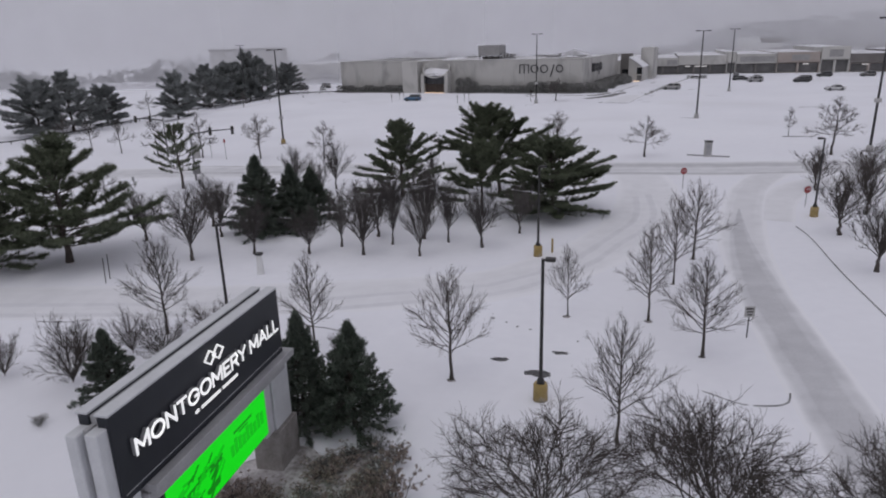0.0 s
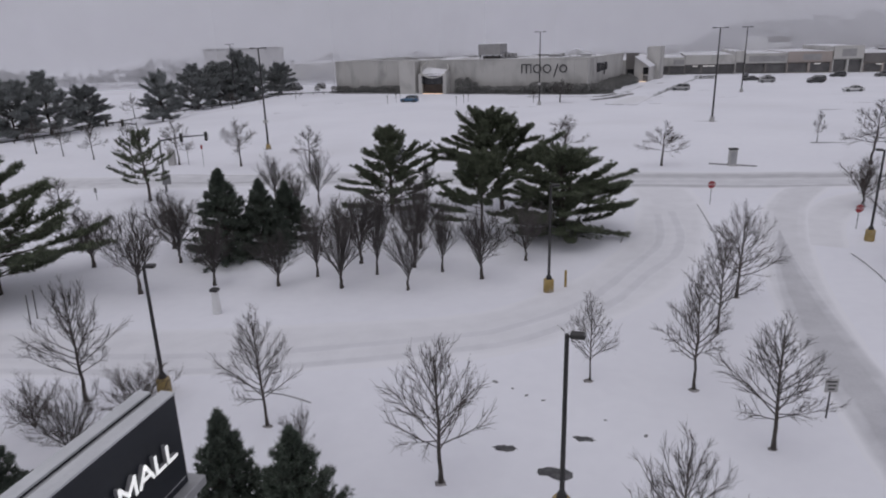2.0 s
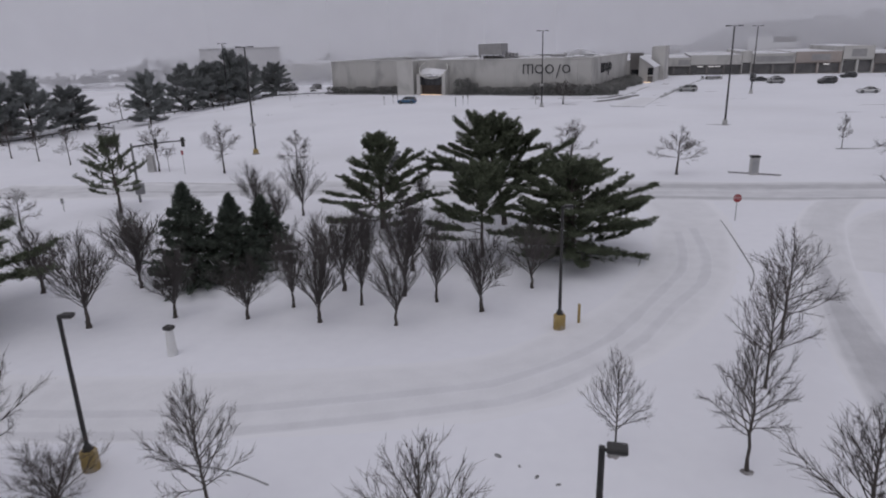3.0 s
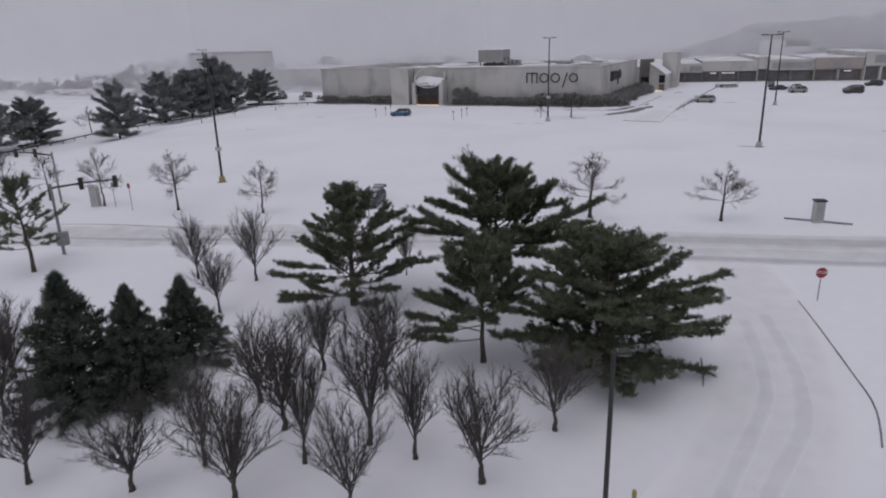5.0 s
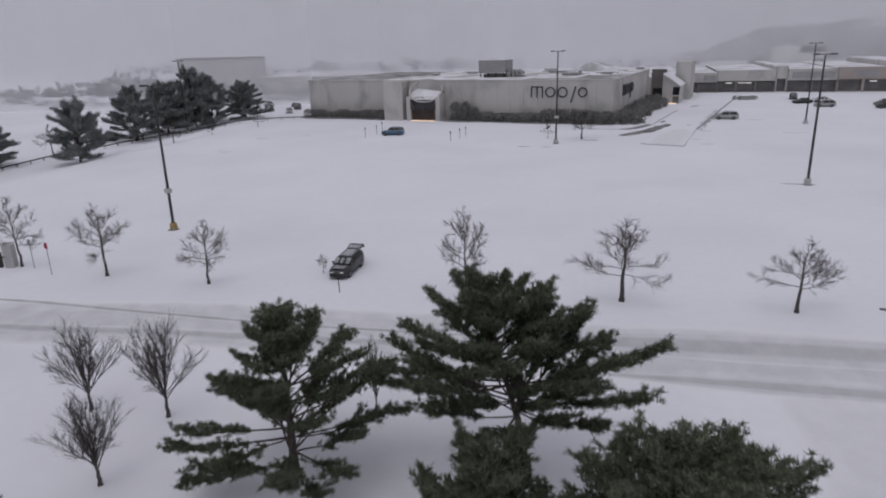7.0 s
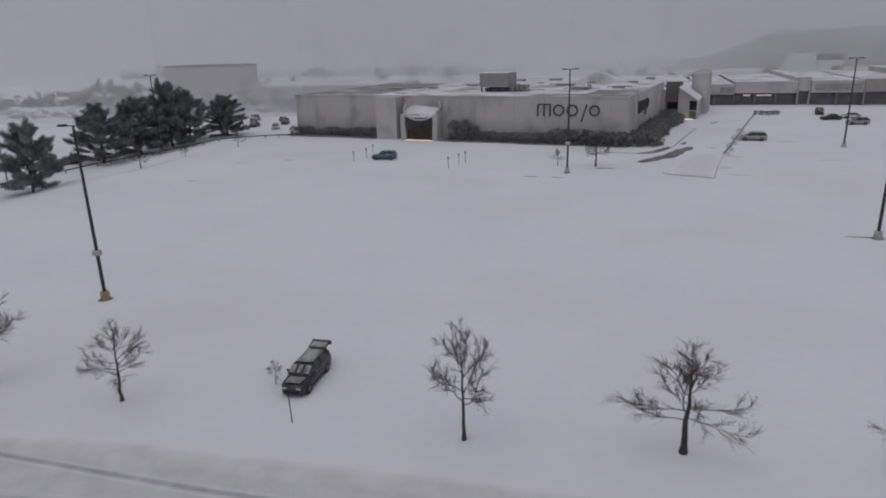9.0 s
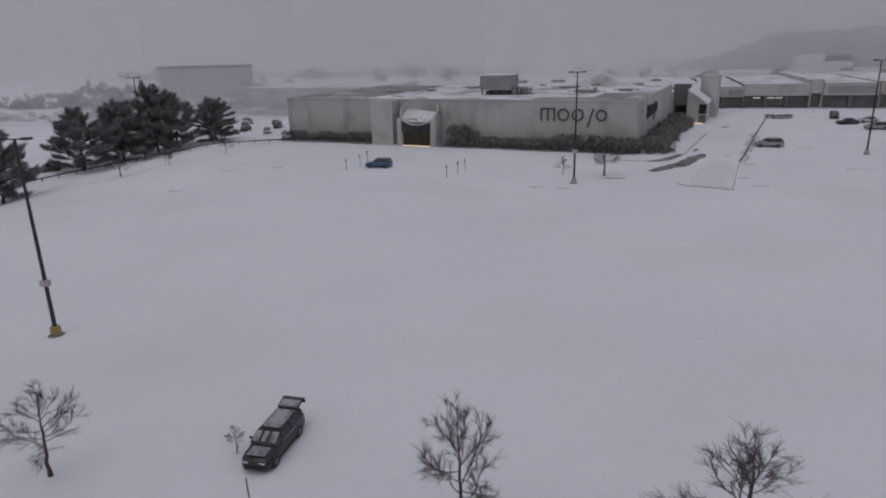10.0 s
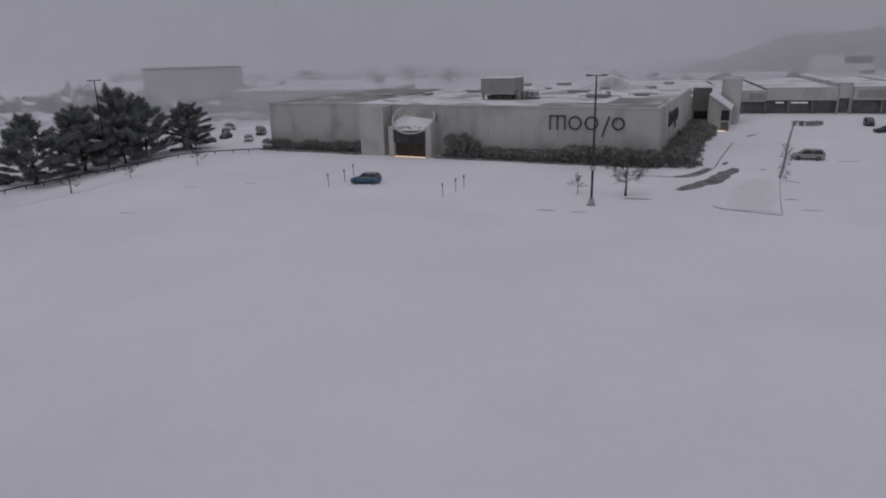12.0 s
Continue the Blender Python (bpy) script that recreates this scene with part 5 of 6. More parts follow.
# ---- the mall's roadside sign ----
def mall_sign():
    # its long side runs away from the road; local x along it, local -y is the lettered face
    m = Matrix.Translation((-12.08, 12.1, 0.0)) @ Matrix.Rotation(radians(91.0), 4, "Z")
    sg = thing("mall_sign", "large black and grey roadside sign with a green screen", "sign", m=m)
    L = 9.3
    part("front_panel", wall_box(0, L, 0.0, 0.36, 4.45, 7.1, 0.015), SIGN_BLACK, sg, "black front panel")
    part("front_cap", wall_box(-0.03, L + 0.03, -0.02, 0.40, 7.1, 7.17, 0.01), SIGN_PALE, sg, "pale frosted cap")
    part("core", wall_box(0.1, L - 0.15, 0.36, 0.64, 4.5, 7.05, 0.01), SIGN_GREY, sg, "grey channel between the two panels")
    part("back_panel", wall_box(0.05, L - 0.1, 0.64, 0.97, 4.45, 7.1, 0.015), SIGN_BLACK, sg, "black rear panel")
    part("back_cap", wall_box(0.02, L - 0.07, 0.63, 1.0, 7.1, 7.17, 0.01), SIGN_PALE, sg)
    part("end_cap", wall_box(L, L + 0.035, 0.02, 0.36, 4.45, 7.1, 0.008), SIGN_GREY, sg, "grey end of the panel")
    part("panel_seam", wall_box(0.1, L - 0.1, -0.012, 0.0, 4.66, 4.69, 0.003), SIGN_GREY, sg, "thin pale seam along the panel")
    # ledge below the panel
    part("ledge", wall_box(0.9, L + 0.35, -0.30, 1.05, 4.16, 4.45, 0.02), SIGN_GREY, sg, "projecting grey ledge")
    part("soffit_beam", wall_box(0.8, L - 0.1, -0.08, 0.92, 3.76, 4.16, 0.02), SIGN_GREY, sg)
    # columns on stone feet
    for x0, x1, far in ((L - 0.95, L + 0.40, True), (-0.38, 0.75, False)):
        part("column", wall_box(x0, x1, 0.1, 0.48, 1.4, 4.16 if far else 6.78, 0.03), SIGN_PALE, sg, "pale metal column panel")
        part("column_core", wall_box(x0 + 0.15, x1 - 0.15, 0.48, 0.62, 1.4, 4.16 if far else 6.82, 0.01), SIGN_GREY, sg)
        part("column", wall_box(x0 - 0.1, x1 - 0.15, 0.62, 0.97, 1.4, 4.16 if far else 6.78, 0.03), SIGN_PALE, sg)
        part("stone_foot", wall_box(x0 - 0.15, x1 + 0.12, -0.05, 1.15, -1.0, 1.4, 0.03), STONE, sg, "brown-grey stone foot")
    part("return_panel", wall_box(L - 1.6, L - 0.97, 0.2, 0.9, 1.4, 3.76, 0.02), SIGN_PALE, sg)
    # screen
    part("screen_box", wall_box(1.4, 7.5, -0.02, 0.75, 1.84, 3.78, 0.02), SIGN_BLACK, sg, "black screen housing")
    part("screen", wall_box(1.48, 7.44, -0.05, -0.02, 1.9, 3.74, 0.005), LED, sg, "bright green light-emitting screen")
    for i in range(9):
        part("screen_bar", wall_box(4.9 + 0.26 * i, 5.1 + 0.26 * i, -0.058, -0.052, 2.52, 2.95 + 0.08 * ((i * 5) % 3), 0.001), LED_MID, sg)
    part("screen_bar", wall_box(5.2, 6.4, -0.058, -0.052, 3.28, 3.36, 0.001), LED_DARK, sg)
    part("screen_bar", wall_box(5.5, 6.1, -0.058, -0.052, 3.16, 3.22, 0.001), LED_DARK, sg)
    rng = random.Random(5)
    for i in range(40):
        x, z = rng.uniform(1.8, 4.3), rng.uniform(2.1, 3.4)
        mm = Matrix.Translation((x, -0.055 - 0.0006 * i, z)) @ Matrix.Rotation(rng.uniform(-0.9, 0.2), 4, "Y")
        part("screen_bar", MB().box((0, 0, 0), (rng.uniform(0.25, 0.8), 0.0005, rng.uniform(0.05, 0.16)), 0.0001, mm), rng.choice((LED_DARK, LED_MID)), sg)

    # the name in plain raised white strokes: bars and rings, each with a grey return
    def strokes(x, z, w, h, lines, t=0.088):
        face, back = MB(), MB()
        for k, line in enumerate(lines):
            for (ax, az), (bx, bz) in zip(line[:-1], line[1:]):
                dx, dz = (bx - ax) * w, (bz - az) * h
                mm = Matrix.Translation((x + (ax + bx) / 2 * w, 0, z + (az + bz) / 2 * h)) @ Matrix.Rotation(-math.atan2(dz, dx), 4, "Y")
                ln = math.hypot(dx, dz) + (t * 0.35 if len(line) > 6 else t * 0.8)
                face.box((0, -0.14 - 0.0015 * k, 0), (ln, 0.02, t), 0.004, mm)
                back.box((0, -0.067, 0), (ln * 0.98, 0.12, t * 0.94), 0.003, mm)
        a = part("letter_stroke", face, LETTER, sg)
        part("letter_return", back, LETTER_SIDE, a)

    ring = [(0.5 + 0.5 * math.cos(k * 0.3927), 0.5 + 0.5 * math.sin(k * 0.3927)) for k in range(17)]
    gate = [[(0.04, 0), (0.04, 1)], [(0.96, 0), (0.96, 1)], [(0.04, 1), (0.5, 0.28), (0.96, 1)]]
    pair = [[(0.06, 0), (0.06, 1)], [(0.94, 0), (0.94, 1)], [(0.06, 1), (0.94, 0)]]
    tee = [[(0, 1), (1, 1)], [(0.5, 0), (0.5, 1)]]
    comb = [[(0.06, 0), (0.06, 1)], [(0.06, 1), (1, 1)], [(0.06, 0.5), (0.85, 0.5)], [(0.06, 0), (1, 0)]]
    loop = [[(0.06, 0), (0.06, 1)], [(0.06, 1), (0.8, 1), (1, 0.75), (0.8, 0.48), (0.06, 0.48)], [(0.55, 0.48), (1, 0)]]
    fork = [[(0, 1), (0.5, 0.5), (1, 1)], [(0.5, 0.5), (0.5, 0)]]
    peak = [[(0, 0), (0.5, 1), (1, 0)], [(0.22, 0.32), (0.78, 0.32)]]
    foot = [[(0.06, 1), (0.06, 0)], [(0.06, 0), (1, 0)]]
    x = 0.60
    for w, lines in ((0.56, gate), (0.54, [ring]), (0.46, pair), (0.42, tee), (0.52, [ring[1:16], [(0.62, 0.45), (0.98, 0.45)]]), (0.54, [ring]), (0.56, gate), (0.36, comb), (0.40, loop), (0.44, fork), (0, ()), (0.56, gate), (0.50, peak), (0.34, foot), (0.34, foot)):
        if lines:
            strokes(x, 5.62, w, 0.45, lines)
        x += w + (0.115 if lines else 0.20)
    x = 3.42
    for w in (0.2, 1.1, 0.95):
        part("letter_bar", wall_box(x, x + w, -0.03, 0.0, 5.14, 5.24, 0.004), LETTER, sg)
        x += w + 0.14
    # two linked diamonds above the name
    for k in (0, 1):
        face = MB()
        c = (4.50 + 0.46 * k, 6.56)
        q = [(c[0] - 0.31, c[1]), (c[0], c[1] + 0.24), (c[0] + 0.31, c[1]), (c[0], c[1] - 0.24)]
        for i in range(4):
            a, bb = q[i], q[(i + 1) % 4]
            aa, ll = math.atan2(bb[1] - a[1], bb[0] - a[0]), math.hypot(bb[0] - a[0], bb[1] - a[1])
            face.box((0, 0, 0), (ll + 0.04, 0.05, 0.045), 0.004, Matrix.Translation(((a[0] + bb[0]) / 2, -0.05 - 0.006 * k, (a[1] + bb[1]) / 2)) @ Matrix.Rotation(-aa, 4, "Y"))
        part("emblem_shape", face, LETTER, sg, "white diamond outline")
    return sg


mall_sign()


# ---- lamps ----
def lot_lamp(x, y, h, turn, label):
    """Square dark pole on a round yellow concrete foot, one flat head on a short arm."""
    ob = thing("lot_lamp", label, "street lamp", "drive lamps", m=spot(x, y, turn))
    part("foot", MB().tube([(0, 0, -0.3), (0, 0, 0.84), (0, 0, 0.90), (0, 0, 0.92)], [0.34, 0.34, 0.31, 0.22], 18), YELLOW, ob, "worn yellow concrete foot", True)
    part("base_plate", MB().box((0, 0, 0.94), (0.36, 0.36, 0.05), 0.01), POLE, ob)
    part("base_cover", MB().tube([(0, 0, 0.95), (0, 0, 1.1), (0, 0, 1.2)], [0.2, 0.17, 0.1], 8), POLE, ob)
    part("pole", MB().tube([(0, 0, 0.95), (0, 0, h - 0.05)], [0.095, 0.075], 8), POLE, ob)
    part("arm", MB().tube([(0, 0, h - 0.15), (0.2, 0, h - 0.1)], [0.045, 0.045], 6), POLE, ob)
    hd = part("head", MB().box((0.33, 0, h - 0.06), (0.46, 0.34, 0.15), 0.03), POLE, ob, "flat dark lamp head")
    part("lens", MB().box((0.35, 0, h - 0.15), (0.36, 0.26, 0.02), 0.004), CONC, hd)


lot_lamp(-2.62, 27.7, 7.1, 0.0, "dark lamp post on a worn yellow concrete foot")
lot_lamp(-5.07, 49.31, 7.2, 0.3, "dark lamp post on a yellow foot beside the pines")
lot_lamp(-22.4, 33.1, 6.8, 0.2, "dark lamp post on a yellow foot among shrubs")
lot_lamp(17.83, 62.61, 7.0, 3.0, "dark lamp post on a concrete foot by the exit lane")


def tall_lamp(x, y, h, turn, box_z, label, foot=None):
    """High mast of the parking lot with two flat heads and a small box part-way up."""
    ob = thing("mast_lamp", label, "street lamp", "mast lamps", m=spot(x, y, turn))
    part("foot", MB().tube([(0, 0, -0.3), (0, 0, 0.75), (0, 0, 0.85)], [0.42, 0.40, 0.34], 16), foot or CONC, ob, "low worn concrete foot", True)
    part("bare_patch", MB().tube([(0, 0, 0.0), (0, 0, 0.07)], [0.72, 0.6], 14), KERB, ob, "bare wet kerb round the foot")
    part("pole", MB().tube([(0, 0, 0.85), (0, 0, h * 0.5), (0, 0, h - 0.1)], [0.17, 0.14, 0.10], 8), POLE, ob)
    part("cross_arm", MB().tube([(-0.75, 0, h - 0.12), (0.75, 0, h - 0.12)], [0.05, 0.05], 6), POLE, ob)
    for s in (-1, 1):
        hd = part("head", MB().box((s * 0.95, 0, h - 0.08), (0.75, 0.45, 0.18), 0.03), POLE, ob, "flat dark lamp head")
        part("lens", MB().box((s * 0.95, 0, h - 0.185), (0.56, 0.34, 0.02), 0.004), CONC, hd)
    if box_z:
        part("banner_box", MB().box((0, -0.02, box_z), (0.75, 0.45, 0.5), 0.05), CONC, ob, "pale grey box clamped to the pole")


tall_lamp(-56.6, 107.2, 16.2, 0.2, 4.6, "tall dark mast lamp with a grey box low on its pole", YELLOW)
tall_lamp(15.6, 133.7, 15.8, 0.1, 0, "tall dark two-headed mast lamp in the lot")
tall_lamp(31.0, 198.5, 16.3, 0.2, 0, "tall dark mast lamp near the far shops")
tall_lamp(-18.4, 168.2, 16.6, 0.1, 4.9, "tall dark mast lamp before the store")
tall_lamp(32.0, 93.8, 16.2, 0.2, 6.4, "tall dark mast lamp by the verge")
tall_lamp(-112.0, 190.3, 17.6, 0.2, 0, "tall dark mast lamp behind the bank pines")


# ---- road signs and small fixtures ----
def post_sign(x, y, h, turn, form, label, face_mat):
    ob = thing("road_sign", label, "road sign", "road signs", m=spot(x, y, turn))
    part("post", MB().box((0, 0, h / 2 - 0.15), (0.06, 0.05, h + 0.1), 0.008), GALV if form != "plate" else POLE, ob)
    if form == "octagon":
        r, z = 0.37, h - 0.36
        poly = [(r * math.cos(radians(22.5 + 45 * k)), z + r * math.sin(radians(22.5 + 45 * k))) for k in range(8)]
        part("plate", MB().prism(poly, -0.045, -0.030), face_mat, ob, "red eight-sided plate")
        part("rim", MB().tube([(x_, -0.048, z_) for x_, z_ in poly + poly[:1]], [0.018] * 9, 4), WHITE, ob)
        part("lettering", word("STOP", 0.27, 0.006, WHITE, Matrix.Translation((0, -0.05, z))), WHITE, ob, "white capital lettering")
    elif form == "plate":
        z = h - 0.32
        part("plate", wall_box(-0.27, 0.27, -0.05, -0.035, z - 0.30, z + 0.32, 0.004), face_mat, ob, "grey-white plate")
        for k in range(3):
            part("lettering", wall_box(-0.2 + 0.04 * k, 0.2 - 0.03 * k, -0.056, -0.051, z + 0.14 - 0.17 * k, z + 0.22 - 0.17 * k, 0.001), POLE, ob)
    else:
        z = h - 0.3
        part("plate", wall_box(-0.16, 0.16, -0.05, -0.035, z - 0.28, z + 0.28, 0.004), face_mat, ob, "small plate")


post_sign(7.67, 72.25, 2.3, 0.15, "octagon", "red stop sign on a thin steel post", RED)
post_sign(17.85, 65.66, 2.1, 0.3, "octagon", "red stop sign at the exit lane", RED)
post_sign(7.76, 35.81, 1.9, 0.2, "plate", "grey-white plate on a dark post by the lane", CONC)
post_sign(-58.4, 91.4, 3.2, 0.1, "small", "small red sign on a tall thin post", RED)
post_sign(-62.0, 93.0, 3.0, 0.2, "small", "small grey sign on a thin post", GALV)
post_sign(-59.8, 71.7, 1.5, 0.2, "small", "low grey sign on a short post by the road", GALV)
ucab = thing("utility_cabinet", "pale concrete-clad utility cabinet with a dark cap", "cabinet", m=spot(12.4, 91.0, 0.15))
part("body", MB().box((0, 0, 0.95), (0.85, 0.65, 1.95), 0.05), CONC, ucab)
part("door_panel", MB().box((0, -0.33, 1.0), (0.62, 0.02, 1.5), 0.008), SIGN_GREY, ucab)
part("cap", MB().box((0, 0, 2.02), (1.0, 0.8, 0.16), 0.04), POLE, ucab, "dark overhanging cap")
single("utility_cabinet", MB().box((0, 0, 1.2), (1.0, 0.7, 2.4), 0.05), CONC, "pale signal control cabinet beside a tree", "cabinet", m=spot(-64.9, 93.2, 0.15))
bn = thing("bollard_bin", "white concrete post bin with a dark cap in the snow", "bin", m=spot(-25.68, 42.93))
part("body", MB().tube([(0, 0, -0.2), (0, 0, 0.5), (0, 0, 1.55)], [0.30, 0.26, 0.22], 12), WHITE, bn)
part("cap", MB().box((0, 0, 1.66), (0.52, 0.46, 0.2), 0.04), POLE, bn)
single("yellow_bollard", MB().tube([(0, 0, -0.2), (0, 0, 1.15), (0, 0, 1.22)], [0.085, 0.085, 0.05], 10), YELLOW, "worn yellow bollard beside a lamp foot", "bollard", m=spot(-4.04, 50.23))
for x, y in ((-36.83, 39.32), (-37.24, 40.25)):
    single("marker_post", MB().tube([(0, 0, -0.2), (0.1, 0, 2.05)], [0.035, 0.03], 6), POLE, "thin dark marker post in the snow", "post", "marker posts", m=spot(x, y, 0.3))
for x, y in ((-58.7, 175.4), (-57.6, 179.3), (-57.9, 183.9), (-39.1, 170.6), (-38.0, 174.0), (-37.3, 176.4)):
    st_ = thing("delineator", "thin dark parking sign post before the store", "post", "parking posts", m=spot(x, y))
    part("post", MB().tube([(0, 0, -0.2), (0, 0, 2.1)], [0.05, 0.045], 6), POLE, st_)
    part("plate", wall_box(-0.12, 0.12, -0.06, -0.045, 1.6, 2.1, 0.004), DARK_WALL, st_)
single("marker_post", MB().tube([(0, 0, -0.2), (-0.08, 0, 1.9)], [0.04, 0.035], 6), POLE, "thin dark post beside the parked car", "post", "marker posts", m=spot(-29.2, 90.6))


def signal_mast(x, y, turn, reach, label, h=6.6):
    ob = thing("traffic_signal", label, "traffic light", "traffic lights", m=spot(x, y, turn))
    part("pole", MB().tube([(0, 0, -0.2), (0, 0, h)], [0.15, 0.11], 10), GALV, ob)
    part("arm", MB().tube([(0, 0, h - 0.4), (reach * 0.5, 0, h - 0.1), (reach, 0, h)], [0.10, 0.08, 0.06], 8), POLE, ob)
    for k in (0.45, 0.95):
        hd = part("signal_head", MB().box((reach * k, -0.14, h - 0.15), (0.36, 0.28, 1.05), 0.03), SIGNAL_YELLOW, ob, "dark signal head")
        for j in range(3):
            part("lens", MB().tube([(reach * k, -0.28, h + 0.18 - 0.33 * j), (reach * k, -0.34, h + 0.18 - 0.33 * j)], [0.13, 0.13], 10), POLE, hd)
    return ob


sgm = signal_mast(-53.34, 75.83, 0.5, 5.6, "steel traffic signal mast with two heads on an arm")
part("control_box", MB().box((0.2, -0.2, 1.6), (0.95, 0.6, 1.2), 0.04), GALV, sgm, "grey control box on the pole")
signal_mast(-71.0, 94.3, 3.25, 5.2, "steel traffic signal mast reaching over the road", 6.4)


def guide_rail(pts):
    """Dark rail on short posts along the top of the bank."""
    p = curve_points(pts, 3.0)
    ob = thing("guide_rail", "dark weathered guide rail on short posts", "guard rail")
    mb = MB()
    pp = [(a, b, float(ground(a, b)) + 0.62) for a, b in p]
    mb.tube(pp, [0.13] * len(pp), 6)
    part("rail", mb, POLE, ob)
    me = MB().box((0, 0, 0.25), (0.16, 0.16, 0.9), 0.02).mesh("post", PINE_BARK)
    for a, b in p:
        o = new("post", me)
        o.parent, o.location = ob, (a, b, float(ground(a, b)))


guide_rail([(-130.0, 96), (-124.5, 118), (-121.6, 138), (-119.6, 156), (-116.0, 170), (-113.8, 180), (-111.0, 190.5), (-105.4, 197), (-100, 202.4), (-91, 207.2), (-85, 209)])


# ---- cars ----
def loft(mb, sections):
    k = len(sections[0])
    vs = [p for s in sections for p in s]
    fs = [(i * k + j, i * k + (j + 1) % k, (i + 1) * k + (j + 1) % k, (i + 1) * k + j) for i in range(len(sections) - 1) for j in range(k)]
    fs += [tuple(range(k)), tuple((len(sections) - 1) * k + j for j in range(k))]
    return mb.add(vs, fs)


def car(kind, x, y, turn, paint, label, snow=0.5, hatch=False):
    """A car with its nose towards local -x; kind: wagon, suv, van or sedan."""
    L, W, Ht, hood, belt, ws, rf0, rf1, rear = {"wagon": (4.75, 1.76, 1.52, 0.92, 1.0, 1.35, 2.15, 4.1, 4.55), "suv": (4.75, 1.88, 1.72, 1.02, 1.08, 1.35, 2.05, 4.2, 4.62), "van": (5.1, 1.98, 1.76, 1.0, 1.08, 1.05, 2.0, 4.6, 5.0), "sedan": (4.8, 1.84, 1.46, 0.92, 0.95, 1.5, 2.3, 3.5, 4.35)}[kind]
    ob = thing("car", label, "car", "parked cars", m=spot(x, y, turn, sink=0.02))
    hw = W / 2

    def sec(xx, z0, z1, w, r=0.12):
        return [(xx, -w + 0.05, z0), (xx, -w, z0 + 0.18), (xx, -w, z1 - r), (xx, -w + r, z1), (xx, w - r, z1), (xx, w, z1 - r), (xx, w, z0 + 0.18), (xx, w - 0.05, z0)]
    x0 = -L / 2
    body = MB()
    deck = belt if kind != "sedan" else belt + 0.04
    loft(body, [sec(x0, 0.34, hood - 0.34, hw - 0.36, 0.06), sec(x0 + 0.08, 0.24, hood - 0.20, hw - 0.20), sec(x0 + 0.35, 0.20, hood - 0.08, hw - 0.06), sec(x0 + ws, 0.19, hood + 0.03, hw), sec(x0 + ws + 0.4, 0.19, belt, hw), sec(x0 + L * 0.62, 0.19, belt, hw), sec(x0 + L - 0.35, 0.21, deck, hw), sec(x0 + L - 0.08, 0.28, deck - 0.05, hw - 0.05), sec(x0 + L, 0.38, deck - 0.25, hw - 0.12, 0.06)])
    part("body", body, paint, ob, shade=True)
    # cabin: glass house with painted roof and pillars
    g = MB()
    z1 = Ht - 0.05

    def gsec(xx, z, w):
        return [(xx, -hw + 0.04, belt - 0.03), (xx, -w, z), (xx, w, z), (xx, hw - 0.04, belt - 0.03)]
    loft(g, [gsec(x0 + ws, belt - 0.01, hw - 0.08), gsec(x0 + rf0, z1, hw - 0.24), gsec(x0 + rf1, z1, hw - 0.24), gsec(x0 + rear, belt + 0.02 if kind == "sedan" else belt + 0.25, hw - 0.12)])
    part("glass", g, GLASS, ob, "dark car glazing")
    rf = MB()
    loft(rf, [[(x0 + rf0 - 0.1, -hw + 0.26, z1 - 0.03), (x0 + rf0 - 0.1, -hw + 0.30, z1 + 0.02), (x0 + rf0 - 0.1, hw - 0.30, z1 + 0.02), (x0 + rf0 - 0.1, hw - 0.26, z1 - 0.03)],
              [(x0 + (rf0 + rf1) / 2, -hw + 0.22, z1 - 0.02), (x0 + (rf0 + rf1) / 2, -hw + 0.28, Ht), (x0 + (rf0 + rf1) / 2, hw - 0.28, Ht), (x0 + (rf0 + rf1) / 2, hw - 0.22, z1 - 0.02)],
              [(x0 + rf1 + 0.12, -hw + 0.25, z1 - 0.03), (x0 + rf1 + 0.12, -hw + 0.30, z1 + 0.02), (x0 + rf1 + 0.12, hw - 0.30, z1 + 0.02), (x0 + rf1 + 0.12, hw - 0.25, z1 - 0.03)]])
    part("roof", rf, paint, ob)
    for s in (-1, 1):
        for a in (ws + 0.02, (ws + rear) / 2 + 0.1, rear - 0.25):
            top = rf0 if a < rf0 else (rf1 if a > rf1 - 0.2 else a)
            part("pillar", MB().tube([(x0 + a, s * (hw - 0.03), belt - 0.02), (x0 + top, s * (hw - 0.235), z1)], [0.045, 0.04], 5), paint, ob)
        part("sill_trim", MB().box((0, s * (hw + 0.004), 0.33), (L * 0.52, 0.03, 0.12), 0.01), TYRE, ob)
        part("window_trim", MB().tube([(x0 + ws + 0.1, s * (hw - 0.015), belt + 0.0), (x0 + rear - 0.1, s * (hw - 0.015), belt + 0.02)], [0.018, 0.018], 4), CHROME, ob)
        part("mirror", MB().box((x0 + ws + 0.35, s * (hw + 0.1), belt + 0.08), (0.14, 0.2, 0.14), 0.04), paint, ob)
        part("headlight", MB().box((x0 + 0.14, s * (hw - 0.42), hood - 0.26), (0.2, 0.36, 0.12), 0.03), CHROME, ob)
        part("tail_light", MB().box((x0 + L - 0.06, s * (hw - 0.2), belt - 0.18), (0.14, 0.22, 0.3), 0.03), LAMP_RED, ob)
        part("roof_rail", MB().tube([(x0 + rf0 + 0.1, s * (hw - 0.33), Ht + 0.03), (x0 + rf1 - 0.05, s * (hw - 0.33), Ht + 0.03)], [0.025, 0.025], 5), CHROME if kind != "sedan" else paint, ob)
